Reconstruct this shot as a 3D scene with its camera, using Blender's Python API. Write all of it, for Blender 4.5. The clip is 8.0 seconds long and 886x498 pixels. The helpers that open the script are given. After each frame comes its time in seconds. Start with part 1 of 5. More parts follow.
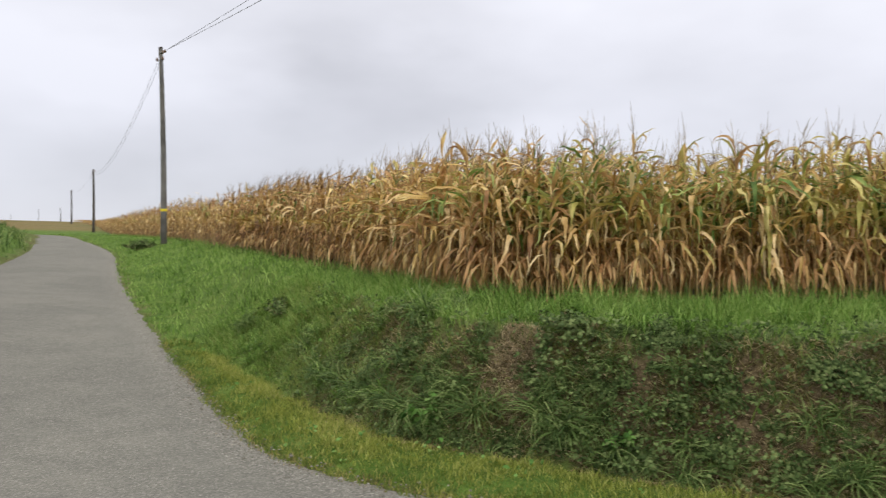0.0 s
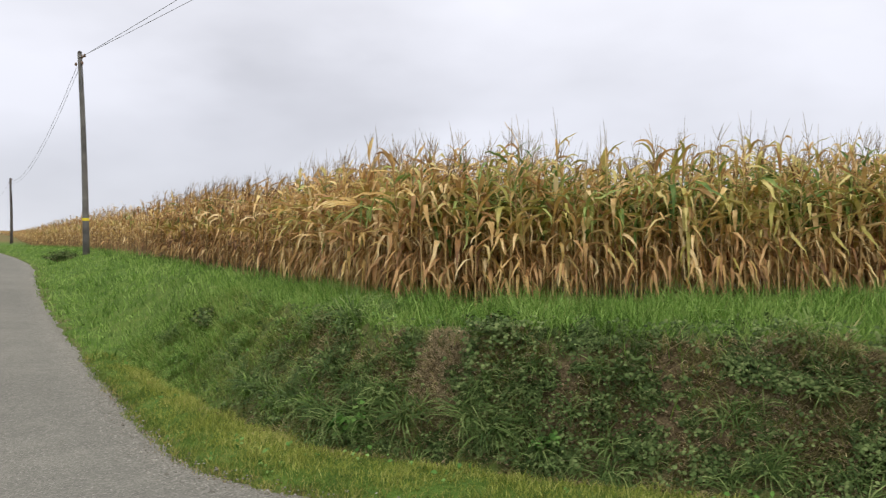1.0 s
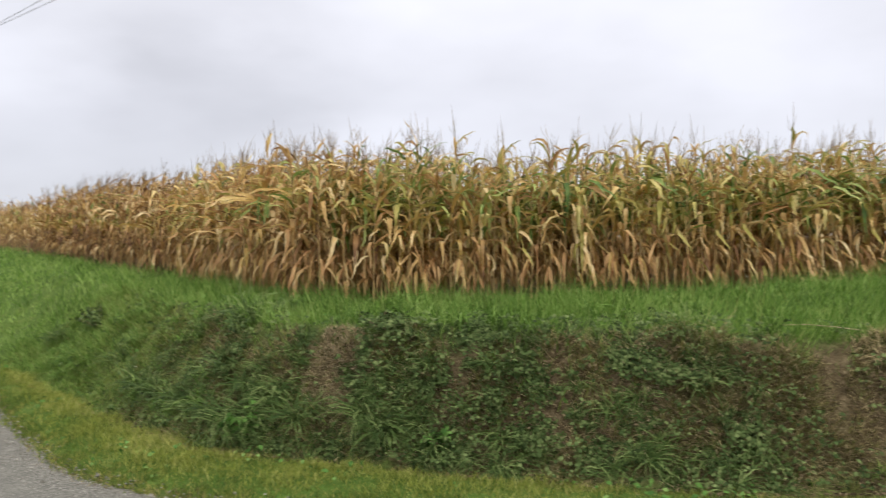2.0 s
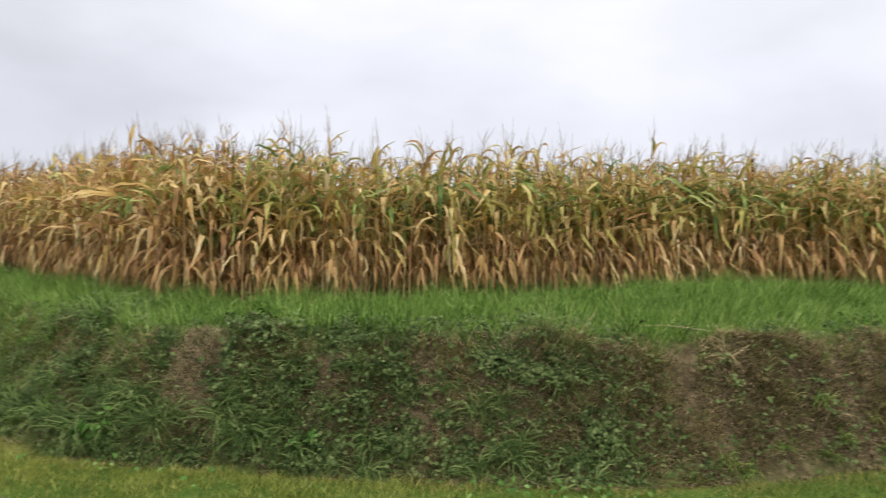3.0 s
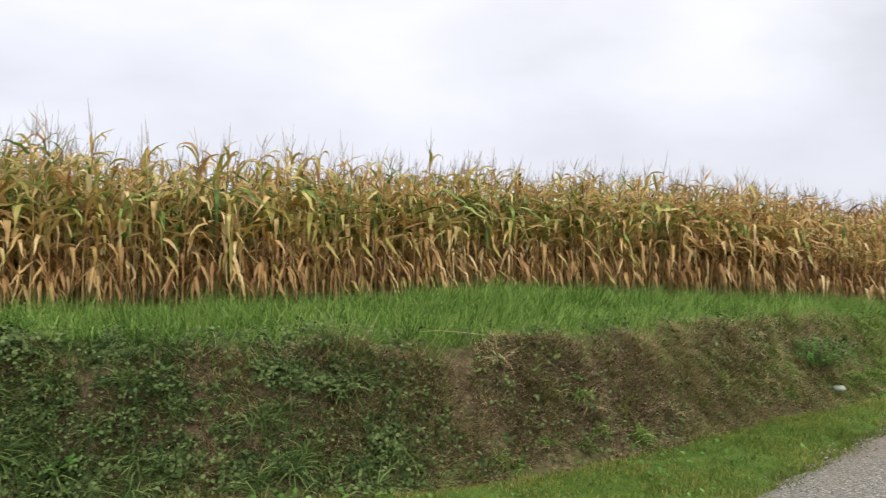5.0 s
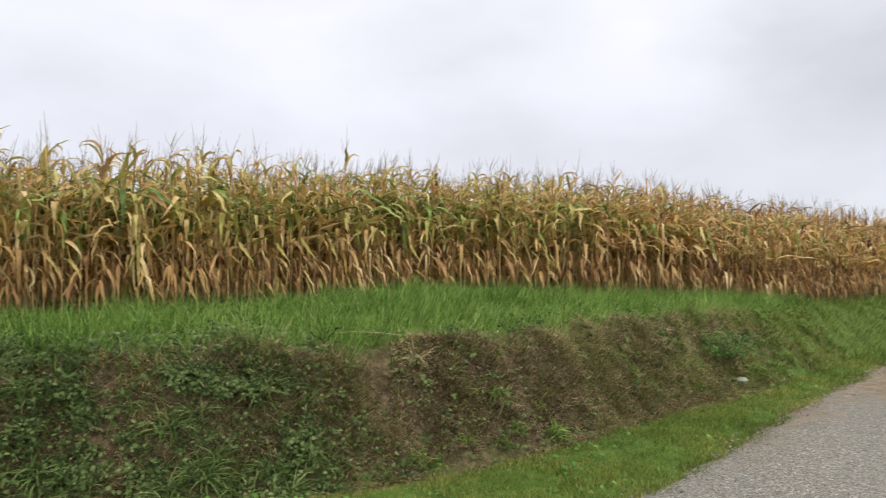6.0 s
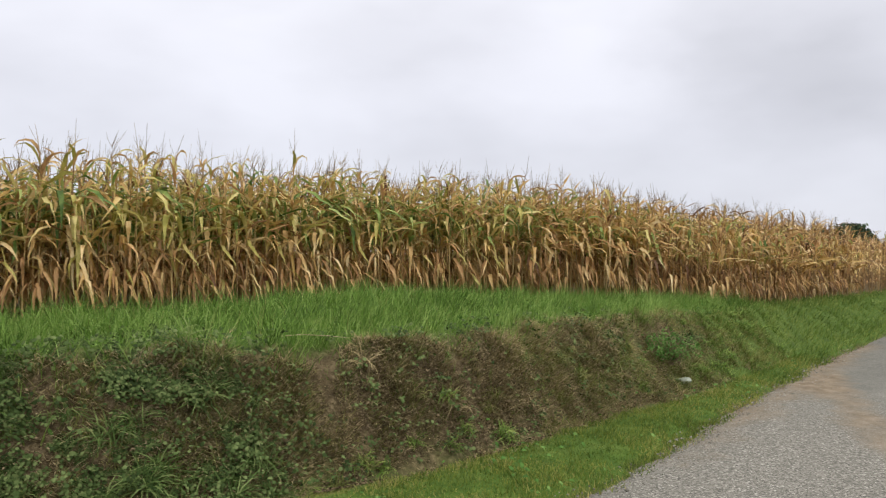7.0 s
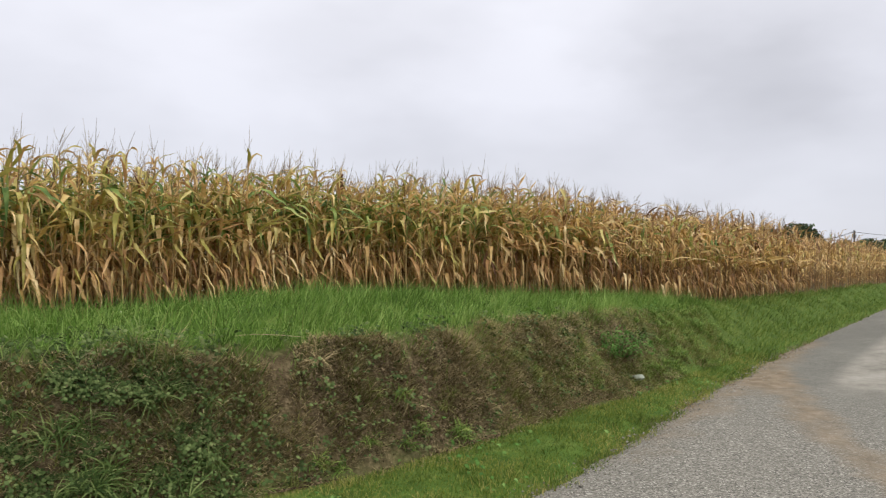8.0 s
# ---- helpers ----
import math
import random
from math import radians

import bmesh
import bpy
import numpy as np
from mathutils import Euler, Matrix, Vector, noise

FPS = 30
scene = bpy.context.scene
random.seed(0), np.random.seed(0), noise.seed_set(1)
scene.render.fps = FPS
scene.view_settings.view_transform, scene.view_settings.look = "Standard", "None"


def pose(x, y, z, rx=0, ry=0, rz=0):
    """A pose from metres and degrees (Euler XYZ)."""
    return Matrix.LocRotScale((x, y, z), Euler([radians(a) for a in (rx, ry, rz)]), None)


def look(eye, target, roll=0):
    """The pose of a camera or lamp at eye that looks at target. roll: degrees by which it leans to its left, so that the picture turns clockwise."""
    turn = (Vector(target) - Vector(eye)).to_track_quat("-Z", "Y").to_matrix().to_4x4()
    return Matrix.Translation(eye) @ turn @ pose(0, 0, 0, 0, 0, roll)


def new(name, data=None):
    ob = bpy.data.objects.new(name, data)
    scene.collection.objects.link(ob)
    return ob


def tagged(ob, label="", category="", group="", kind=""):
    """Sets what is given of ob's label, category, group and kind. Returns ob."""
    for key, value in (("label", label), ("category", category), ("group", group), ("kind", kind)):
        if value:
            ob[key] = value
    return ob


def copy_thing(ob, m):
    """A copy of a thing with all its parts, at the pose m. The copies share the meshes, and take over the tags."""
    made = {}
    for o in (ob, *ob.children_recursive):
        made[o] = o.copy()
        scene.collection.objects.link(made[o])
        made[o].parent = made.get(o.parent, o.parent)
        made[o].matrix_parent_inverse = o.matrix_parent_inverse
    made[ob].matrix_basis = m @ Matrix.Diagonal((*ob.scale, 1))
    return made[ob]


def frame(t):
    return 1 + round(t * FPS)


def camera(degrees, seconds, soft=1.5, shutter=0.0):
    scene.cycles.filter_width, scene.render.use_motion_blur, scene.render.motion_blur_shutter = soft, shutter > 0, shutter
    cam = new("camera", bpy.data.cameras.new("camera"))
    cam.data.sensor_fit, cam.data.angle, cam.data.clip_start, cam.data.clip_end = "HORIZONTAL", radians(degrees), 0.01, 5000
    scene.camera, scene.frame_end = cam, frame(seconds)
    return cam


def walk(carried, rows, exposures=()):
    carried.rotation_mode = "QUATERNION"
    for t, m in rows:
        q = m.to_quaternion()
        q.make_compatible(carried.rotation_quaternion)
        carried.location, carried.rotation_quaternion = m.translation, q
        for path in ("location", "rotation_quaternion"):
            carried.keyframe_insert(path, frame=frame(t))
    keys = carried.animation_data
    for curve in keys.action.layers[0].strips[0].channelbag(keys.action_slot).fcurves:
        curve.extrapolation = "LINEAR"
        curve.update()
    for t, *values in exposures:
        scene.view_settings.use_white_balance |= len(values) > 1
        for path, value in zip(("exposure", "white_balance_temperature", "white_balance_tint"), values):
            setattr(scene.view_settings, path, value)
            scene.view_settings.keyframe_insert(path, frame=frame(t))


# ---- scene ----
LENS = 58.63
EYE = 1.77
cam = camera(LENS, 8.0, 1.1, 0.55)
# seconds, sideways, ahead, up (from the first standpoint), yaw, pitch, roll
PATH = [
    (0.0, 0.000, 0.000, 0.000, 0.00, -0.59, -0.09),
    (0.5, 0.036, -0.014, 0.006, -2.86, -0.50, 0.53),
    (1.0, 0.077, -0.013, 0.011, -4.74, -0.29, 0.90),
    (1.5, 0.149, -0.022, 0.008, -7.01, 0.06, 1.11),
    (1.7, 0.178, -0.025, 0.005, -8.64, -0.23, 1.06),
    (2.8, 0.284, -0.041, 0.009, -18.06, -0.81, 0.12),
    (3.0, 0.286, -0.035, 0.009, -19.96, -0.63, -0.01),
    (3.5, 0.280, -0.020, 0.000, -25.01, -0.88, -0.41),
    (4.0, 0.274, -0.010, 0.010, -29.76, -0.39, -0.55),
    (4.5, 0.262, -0.004, 0.005, -33.34, 0.13, -0.36),
    (4.7, 0.257, -0.007, 0.004, -34.44, 0.10, -0.37),
    (5.8, 0.273, -0.006, -0.001, -40.65, 0.02, 0.07),
    (6.0, 0.283, -0.005, -0.003, -41.95, 0.08, 0.12),
    (6.5, 0.298, -0.007, -0.004, -44.08, 0.28, 0.12),
    (7.0, 0.311, -0.009, -0.011, -45.51, 0.30, 0.11),
    (7.5, 0.315, -0.010, -0.014, -47.13, 0.19, 0.09),
    (8.0, 0.319, -0.018, -0.018, -48.60, 0.26, 0.11),
]
walk(cam, [(t, pose(x, y, EYE + z, 90 + pitch, roll, yaw)) for t, x, y, z, yaw, pitch, roll in PATH],
     [(0.0, -0.08), (1.5, -0.03), (3.0, 0.04), (4.5, 0.05), (6.0, 0.0), (7.0, -0.06), (8.0, -0.1)])

# ---- world and light: overcast day ----
world = bpy.data.worlds.new("overcast_sky")
scene.world = world
world.use_nodes = True


CLOUDS = [(5.5, 11.5, 0.26, 0.22), (11.0, 4.0, 0.35, 0.15), (-69.0, 12.0, 0.22, 0.2), (-43.0, 15.5, 0.24, 0.12), (-15.0, 11.0, 0.25, 0.09), (-62.0, 5.5, 0.22, 0.07)]


def build_world():
    nt = world.node_tree
    nt.nodes.clear()
    N, L = nt.nodes.new, nt.links.new
    out, bg = N("ShaderNodeOutputWorld"), N("ShaderNodeBackground")
    sky = N("ShaderNodeTexSky")
    sky.sky_type, sky.sun_disc = "NISHITA", False
    sky.sun_elevation, sky.sun_rotation = radians(46), radians(167)
    skyk = N("ShaderNodeVectorMath")
    skyk.operation = "SCALE"
    skyk.inputs["Scale"].default_value = 0.10
    L(sky.outputs[0], skyk.inputs[0])
    co = N("ShaderNodeTexCoord")
    sep = N("ShaderNodeSeparateXYZ")
    L(co.outputs["Generated"], sep.inputs[0])
    # an overcast dome is about three times as bright overhead as at the horizon
    grade = N("ShaderNodeValToRGB")
    e = grade.color_ramp.elements
    e[0].position, e[0].color = 0.0, (0.76, 0.775, 0.85, 1)
    e[1].position, e[1].color = 1.0, (1.97, 1.92, 1.80, 1)
    for p, c in ((0.06, (0.83, 0.845, 0.93, 1)), (0.16, (0.90, 0.91, 1.0, 1)), (0.32, (1.0, 1.005, 1.09, 1)), (0.5, (1.35, 1.35, 1.40, 1))):
        el = grade.color_ramp.elements.new(p)
        el.color = c
    L(sep.outputs["Z"], grade.inputs[0])
    mp = N("ShaderNodeMapping")
    mp.inputs["Scale"].default_value = (1.0, 1.0, 2.3)
    mp.inputs["Location"].default_value = (3.1, 1.7, 0.4)
    L(co.outputs["Generated"], mp.inputs[0])
    n1 = N("ShaderNodeTexNoise")
    n1.inputs["Scale"].default_value, n1.inputs["Detail"].default_value, n1.inputs["Roughness"].default_value = 2.6, 4.0, 0.5
    L(mp.outputs[0], n1.inputs["Vector"])
    r1 = N("ShaderNodeMapRange")
    r1.inputs["From Min"].default_value, r1.inputs["From Max"].default_value = 0.34, 0.60
    r1.inputs["To Min"].default_value, r1.inputs["To Max"].default_value = 0.90, 1.05
    L(n1.outputs["Fac"], r1.inputs["Value"])
    # the broad grey cloud bellies: azimuth (left of north positive), elevation, breadth, depth
    tone = r1.outputs[0]
    flat = N("ShaderNodeMapping")
    flat.inputs["Scale"].default_value = (1.0, 1.0, 1.9)
    wisp = N("ShaderNodeTexNoise")
    wisp.inputs["Scale"].default_value, wisp.inputs["Detail"].default_value = 4.0, 5.0
    bend = N("ShaderNodeVectorMath")
    bend.operation = "MULTIPLY_ADD"
    bend.inputs[1].default_value = (0.28, 0.28, 0.28)
    L(mp.outputs[0], wisp.inputs["Vector"])
    L(wisp.outputs["Color"], bend.inputs[0])
    L(co.outputs["Generated"], flat.inputs[0])
    L(flat.outputs[0], bend.inputs[2])
    for az, el, r, deep in CLOUDS:
        d = Vector((-math.sin(radians(az)) * math.cos(radians(el)), math.cos(radians(az)) * math.cos(radians(el)), 1.9 * math.sin(radians(el))))
        away, soft_edge, dim = N("ShaderNodeVectorMath"), N("ShaderNodeMapRange"), N("ShaderNodeMath")
        away.operation = "DISTANCE"
        away.inputs[1].default_value = d + Vector((0.14, 0.14, 0.14))
        L(bend.outputs[0], away.inputs[0])
        soft_edge.interpolation_type = "SMOOTHSTEP"
        soft_edge.inputs["From Min"].default_value, soft_edge.inputs["From Max"].default_value = 0.0, r
        soft_edge.inputs["To Min"].default_value, soft_edge.inputs["To Max"].default_value = 1.0 - deep, 1.0
        L(away.outputs["Value"], soft_edge.inputs["Value"])
        dim.operation = "MULTIPLY"
        L(tone, dim.inputs[0])
        L(soft_edge.outputs[0], dim.inputs[1])
        tone = dim.outputs[0]
    mul = N("ShaderNodeVectorMath")
    mul.operation = "SCALE"
    L(grade.outputs[0], mul.inputs[0])
    L(tone, mul.inputs["Scale"])
    mix = N("ShaderNodeMix")
    mix.data_type = "RGBA"
    mix.inputs["Factor"].default_value = 0.94
    L(skyk.outputs[0], mix.inputs["A"])
    L(mul.outputs[0], mix.inputs["B"])
    L(mix.outputs["Result"], bg.inputs["Color"])
    bg.inputs["Strength"].default_value = 1.0
    L(bg.outputs[0], out.inputs[0])


build_world()
sun = new("sun", bpy.data.lights.new("sun", "SUN"))
sun.data.energy, sun.data.angle, sun.data.color = 1.45, radians(60), (1.0, 0.955, 0.87)
sun.matrix_world = look((4.4, -19, 20.2), (0, 0, 0))


# ---- materials ----
def surface(name, stops, rough=0.8, scale=8.0, grain=60.0, bump=0.3, island=0.0, per_object=0.0, translucent=0.0, coords="Object", spec=0.3, detail=6.0, metal=0.0):
    """Colour from two scales of noise through a ramp, tone varied by island or by object, fine relief, and light let through thin leaves."""
    m = bpy.data.materials.new(name)
    m.use_nodes = True
    nt = m.node_tree
    nt.nodes.clear()
    N, L = nt.nodes.new, nt.links.new
    out, bsdf = N("ShaderNodeOutputMaterial"), N("ShaderNodeBsdfPrincipled")
    co = N("ShaderNodeTexCoord")
    big, fine = N("ShaderNodeTexNoise"), N("ShaderNodeTexNoise")
    big.inputs["Scale"].default_value, big.inputs["Detail"].default_value = scale, detail
    fine.inputs["Scale"].default_value, fine.inputs["Detail"].default_value = grain, 4.0
    L(co.outputs[coords], big.inputs["Vector"])
    L(co.outputs[coords], fine.inputs["Vector"])
    mix = N("ShaderNodeMath")
    mix.operation = "MULTIPLY_ADD"
    mix.inputs[1].default_value = 0.35
    L(fine.outputs["Fac"], mix.inputs[0])
    sub = N("ShaderNodeMath")
    sub.operation = "MULTIPLY_ADD"
    sub.inputs[1].default_value, sub.inputs[2].default_value = 1.25, -0.30
    L(big.outputs["Fac"], sub.inputs[0])
    L(sub.outputs[0], mix.inputs[2])
    fac = mix.outputs[0]
    for amount, kind in ((island, "island"), (per_object, "object")):
        if not amount:
            continue
        if kind == "island":
            rnd = N("ShaderNodeNewGeometry").outputs["Random Per Island"]
        else:
            rnd = N("ShaderNodeObjectInfo").outputs["Random"]
        add = N("ShaderNodeMath")
        add.operation = "MULTIPLY_ADD"
        add.inputs[1].default_value = amount
        L(rnd, add.inputs[0])
        off = N("ShaderNodeMath")
        off.operation = "SUBTRACT"
        off.inputs[1].default_value = amount / 2
        L(fac, off.inputs[0])
        L(off.outputs[0], add.inputs[2])
        fac = add.outputs[0]
    ramp = N("ShaderNodeValToRGB")
    els = ramp.color_ramp.elements
    for i, (p, c) in enumerate(stops):
        el = els[i] if i < 2 else els.new(p)
        el.position, el.color = p, (*c, 1)
    L(fac, ramp.inputs[0])
    L(ramp.outputs[0], bsdf.inputs["Base Color"])
    bsdf.inputs["Roughness"].default_value = rough
    bsdf.inputs["Metallic"].default_value = metal
    bsdf.inputs["Specular IOR Level"].default_value = spec
    if bump:
        b = N("ShaderNodeBump")
        b.inputs["Strength"].default_value, b.inputs["Distance"].default_value = bump, 0.02
        L(fine.outputs["Fac"], b.inputs["Height"])
        L(b.outputs[0], bsdf.inputs["Normal"])
    if translucent:
        tr, ms = N("ShaderNodeBsdfTranslucent"), N("ShaderNodeMixShader")
        L(ramp.outputs[0], tr.inputs["Color"])
        ms.inputs[0].default_value = translucent
        L(bsdf.outputs[0], ms.inputs[1])
        L(tr.outputs[0], ms.inputs[2])
        L(ms.outputs[0], out.inputs[0])
    else:
        L(bsdf.outputs[0], out.inputs[0])
    return m


M = {}
leafy = dict(rough=0.5, bump=0.0, translucent=0.28, scale=6.0, grain=40.0)
M["corn_tan"] = surface("corn_leaf_dry_tan", [(0.0, (0.29, 0.16, 0.06)), (0.5, (0.62, 0.40, 0.155)), (0.95, (0.88, 0.71, 0.41))], island=1.0, per_object=0.3, **leafy)
M["corn_gold"] = surface("corn_leaf_gold", [(0.0, (0.28, 0.15, 0.04)), (0.5, (0.56, 0.36, 0.11)), (0.95, (0.80, 0.64, 0.30))], island=1.0, per_object=0.3, **leafy)
M["corn_brown"] = surface("corn_leaf_brown", [(0.0, (0.13, 0.058, 0.026)), (0.5, (0.46, 0.255, 0.105)), (0.95, (0.70, 0.46, 0.22))], island=1.0, per_object=0.3, **leafy)
M["corn_green"] = surface("corn_leaf_green", [(0.15, (0.08, 0.145, 0.03)), (0.5, (0.19, 0.27, 0.06)), (0.85, (0.42, 0.46, 0.15))], island=0.8, per_object=0.3, **leafy)
M["corn_lime"] = surface("corn_leaf_yellow_green", [(0.15, (0.27, 0.25, 0.055)), (0.5, (0.47, 0.41, 0.115)), (0.85, (0.68, 0.57, 0.24))], island=0.8, per_object=0.3, **leafy)
M["corn_stalk"] = surface("corn_stalk", [(0.2, (0.17, 0.10, 0.042)), (0.5, (0.35, 0.225, 0.095)), (0.8, (0.50, 0.36, 0.16))], rough=0.6, island=0.6, per_object=0.4, bump=0.1)
M["tassel"] = surface("corn_tassel", [(0.2, (0.12, 0.085, 0.05)), (0.5, (0.24, 0.17, 0.10)), (0.8, (0.40, 0.30, 0.18))], rough=0.8, island=0.5, per_object=0.4, bump=0.0)
blade = dict(rough=0.6, bump=0.0, translucent=0.3, scale=0.9, grain=30.0, spec=0.12)
M["grass_lush"] = surface("grass_lush_green", [(0.1, (0.06, 0.115, 0.022)), (0.5, (0.15, 0.268, 0.046)), (0.9, (0.34, 0.46, 0.135))], island=0.8, **blade)
M["grass_verge"] = surface("grass_mown_verge", [(0.1, (0.065, 0.11, 0.022)), (0.45, (0.14, 0.205, 0.036)), (0.7, (0.24, 0.275, 0.056)), (0.9, (0.40, 0.35, 0.12))], island=0.8, **blade)
M["grass_olive"] = surface("grass_olive", [(0.1, (0.085, 0.10, 0.028)), (0.5, (0.195, 0.21, 0.06)), (0.9, (0.38, 0.36, 0.13))], island=0.7, **blade)
M["grass_dry"] = surface("grass_dry_brown", [(0.1, (0.07, 0.045, 0.024)), (0.5, (0.17, 0.115, 0.06)), (0.9, (0.36, 0.27, 0.14))], island=0.9, **blade)
M["tuft"] = surface("grass_tuft_green", [(0.1, (0.045, 0.085, 0.022)), (0.5, (0.11, 0.17, 0.045)), (0.9, (0.27, 0.33, 0.12))], island=0.8, **blade)
M["bramble"] = surface("bramble_leaf", [(0.1, (0.032, 0.052, 0.016)), (0.5, (0.076, 0.118, 0.036)), (0.9, (0.16, 0.205, 0.075))], island=0.9, rough=0.65, bump=0.0, translucent=0.15, scale=2.0, grain=30.0, spec=0.08)
M["weed"] = surface("weed_leaf_bright", [(0.1, (0.05, 0.12, 0.024)), (0.5, (0.10, 0.21, 0.042)), (0.9, (0.20, 0.32, 0.09))], island=0.8, rough=0.7, bump=0.0, translucent=0.2, scale=2.0, grain=30.0, spec=0.12)
M["stem"] = surface("dead_stem", [(0.2, (0.11, 0.07, 0.04)), (0.5, (0.22, 0.15, 0.09)), (0.8, (0.40, 0.31, 0.2))], island=0.7, rough=0.85, bump=0.0)
M["flower"] = surface("tiny_flower", [(0.2, (0.75, 0.72, 0.35)), (0.8, (0.85, 0.85, 0.75))], island=0.5, bump=0.0)
M["pole_wood"] = surface("weathered_pole_wood", [(0.2, (0.05, 0.047, 0.045)), (0.5, (0.115, 0.108, 0.10)), (0.85, (0.22, 0.205, 0.19))], rough=0.85, scale=1.5, grain=40, bump=0.4)
M["pole_dark"] = surface("tarred_pole_wood", [(0.2, (0.03, 0.026, 0.024)), (0.8, (0.10, 0.085, 0.075))], rough=0.85, scale=1.5, grain=40, bump=0.4)
M["yellow"] = surface("yellow_marker_paint", [(0.2, (0.60, 0.46, 0.02)), (0.8, (0.78, 0.62, 0.05))], rough=0.6, bump=0.1)
M["steel"] = surface("galvanised_steel", [(0.2, (0.18, 0.18, 0.19)), (0.8, (0.34, 0.34, 0.36))], rough=0.5, bump=0.1, metal=0.6)
M["cable"] = surface("black_cable", [(0.2, (0.10, 0.10, 0.11)), (0.8, (0.16, 0.16, 0.17))], rough=0.6, bump=0.0)
M["porcelain"] = surface("insulator_porcelain", [(0.2, (0.10, 0.06, 0.04)), (0.8, (0.16, 0.10, 0.07))], rough=0.25, bump=0.0)
M["stone"] = surface("pale_stone", [(0.2, (0.19, 0.21, 0.16)), (0.8, (0.36, 0.39, 0.32))], rough=0.9, bump=0.5)
M["pebble"] = surface("gravel", [(0.1, (0.13, 0.12, 0.10)), (0.5, (0.22, 0.205, 0.175)), (0.9, (0.34, 0.32, 0.28))], rough=0.9, island=0.9, bump=0.0)
M["bark"] = surface("tree_bark", [(0.2, (0.05, 0.04, 0.03)), (0.8, (0.14, 0.11, 0.08))], rough=0.9, bump=0.5)
M["tree_leaf"] = surface("tree_foliage", [(0.1, (0.018, 0.035, 0.014)), (0.5, (0.035, 0.065, 0.022)), (0.9, (0.07, 0.11, 0.04))], rough=0.6, island=0.9, bump=0.0, translucent=0.15, scale=0.6)


def ground_material():
    """Earth, turf and field stubble, mixed by the masks that the ground carries."""
    m = bpy.data.materials.new("earth_and_turf")
    m.use_nodes = True
    nt = m.node_tree
    nt.nodes.clear()
    N, L = nt.nodes.new, nt.links.new
    out, bsdf = N("ShaderNodeOutputMaterial"), N("ShaderNodeBsdfPrincipled")
    co = N("ShaderNodeTexCoord")

    def noisy(scale, stops, detail=8.0):
        n, r = N("ShaderNodeTexNoise"), N("ShaderNodeValToRGB")
        n.inputs["Scale"].default_value, n.inputs["Detail"].default_value, n.inputs["Roughness"].default_value = scale, detail, 0.65
        L(co.outputs["Object"], n.inputs["Vector"])
        els = r.color_ramp.elements
        for i, (p, c) in enumerate(stops):
            el = els[i] if i < 2 else els.new(p)
            el.position, el.color = p, (*c, 1)
        L(n.outputs["Fac"], r.inputs[0])
        return r.outputs[0], n.outputs["Fac"]

    turf, _ = noisy(3.0, [(0.3, (0.045, 0.085, 0.016)), (0.5, (0.085, 0.15, 0.026)), (0.7, (0.14, 0.19, 0.045))])
    soil, sf = noisy(16.0, [(0.3, (0.045, 0.034, 0.019)), (0.5, (0.115, 0.086, 0.048)), (0.7, (0.24, 0.185, 0.11))], 10.0)
    field, _ = noisy(0.05, [(0.35, (0.13, 0.10, 0.04)), (0.5, (0.18, 0.135, 0.058)), (0.65, (0.11, 0.11, 0.04))])
    last = turf
    for name, colour in (("soil", soil), ("field", field)):
        a, mix = N("ShaderNodeAttribute"), N("ShaderNodeMix")
        a.attribute_name = name
        mix.data_type = "RGBA"
        L(a.outputs["Fac"], mix.inputs["Factor"])
        L(last, mix.inputs["A"])
        L(colour, mix.inputs["B"])
        last = mix.outputs["Result"]
    L(last, bsdf.inputs["Base Color"])
    bsdf.inputs["Roughness"].default_value = 0.95
    bsdf.inputs["Specular IOR Level"].default_value = 0.1
    fine, b = N("ShaderNodeTexNoise"), N("ShaderNodeBump")
    fine.inputs["Scale"].default_value, fine.inputs["Detail"].default_value = 30.0, 6.0
    L(co.outputs["Object"], fine.inputs["Vector"])
    b.inputs["Strength"].default_value, b.inputs["Distance"].default_value = 0.9, 0.06
    L(fine.outputs["Fac"], b.inputs["Height"])
    L(b.outputs[0], bsdf.inputs["Normal"])
    L(bsdf.outputs[0], out.inputs[0])
    return m


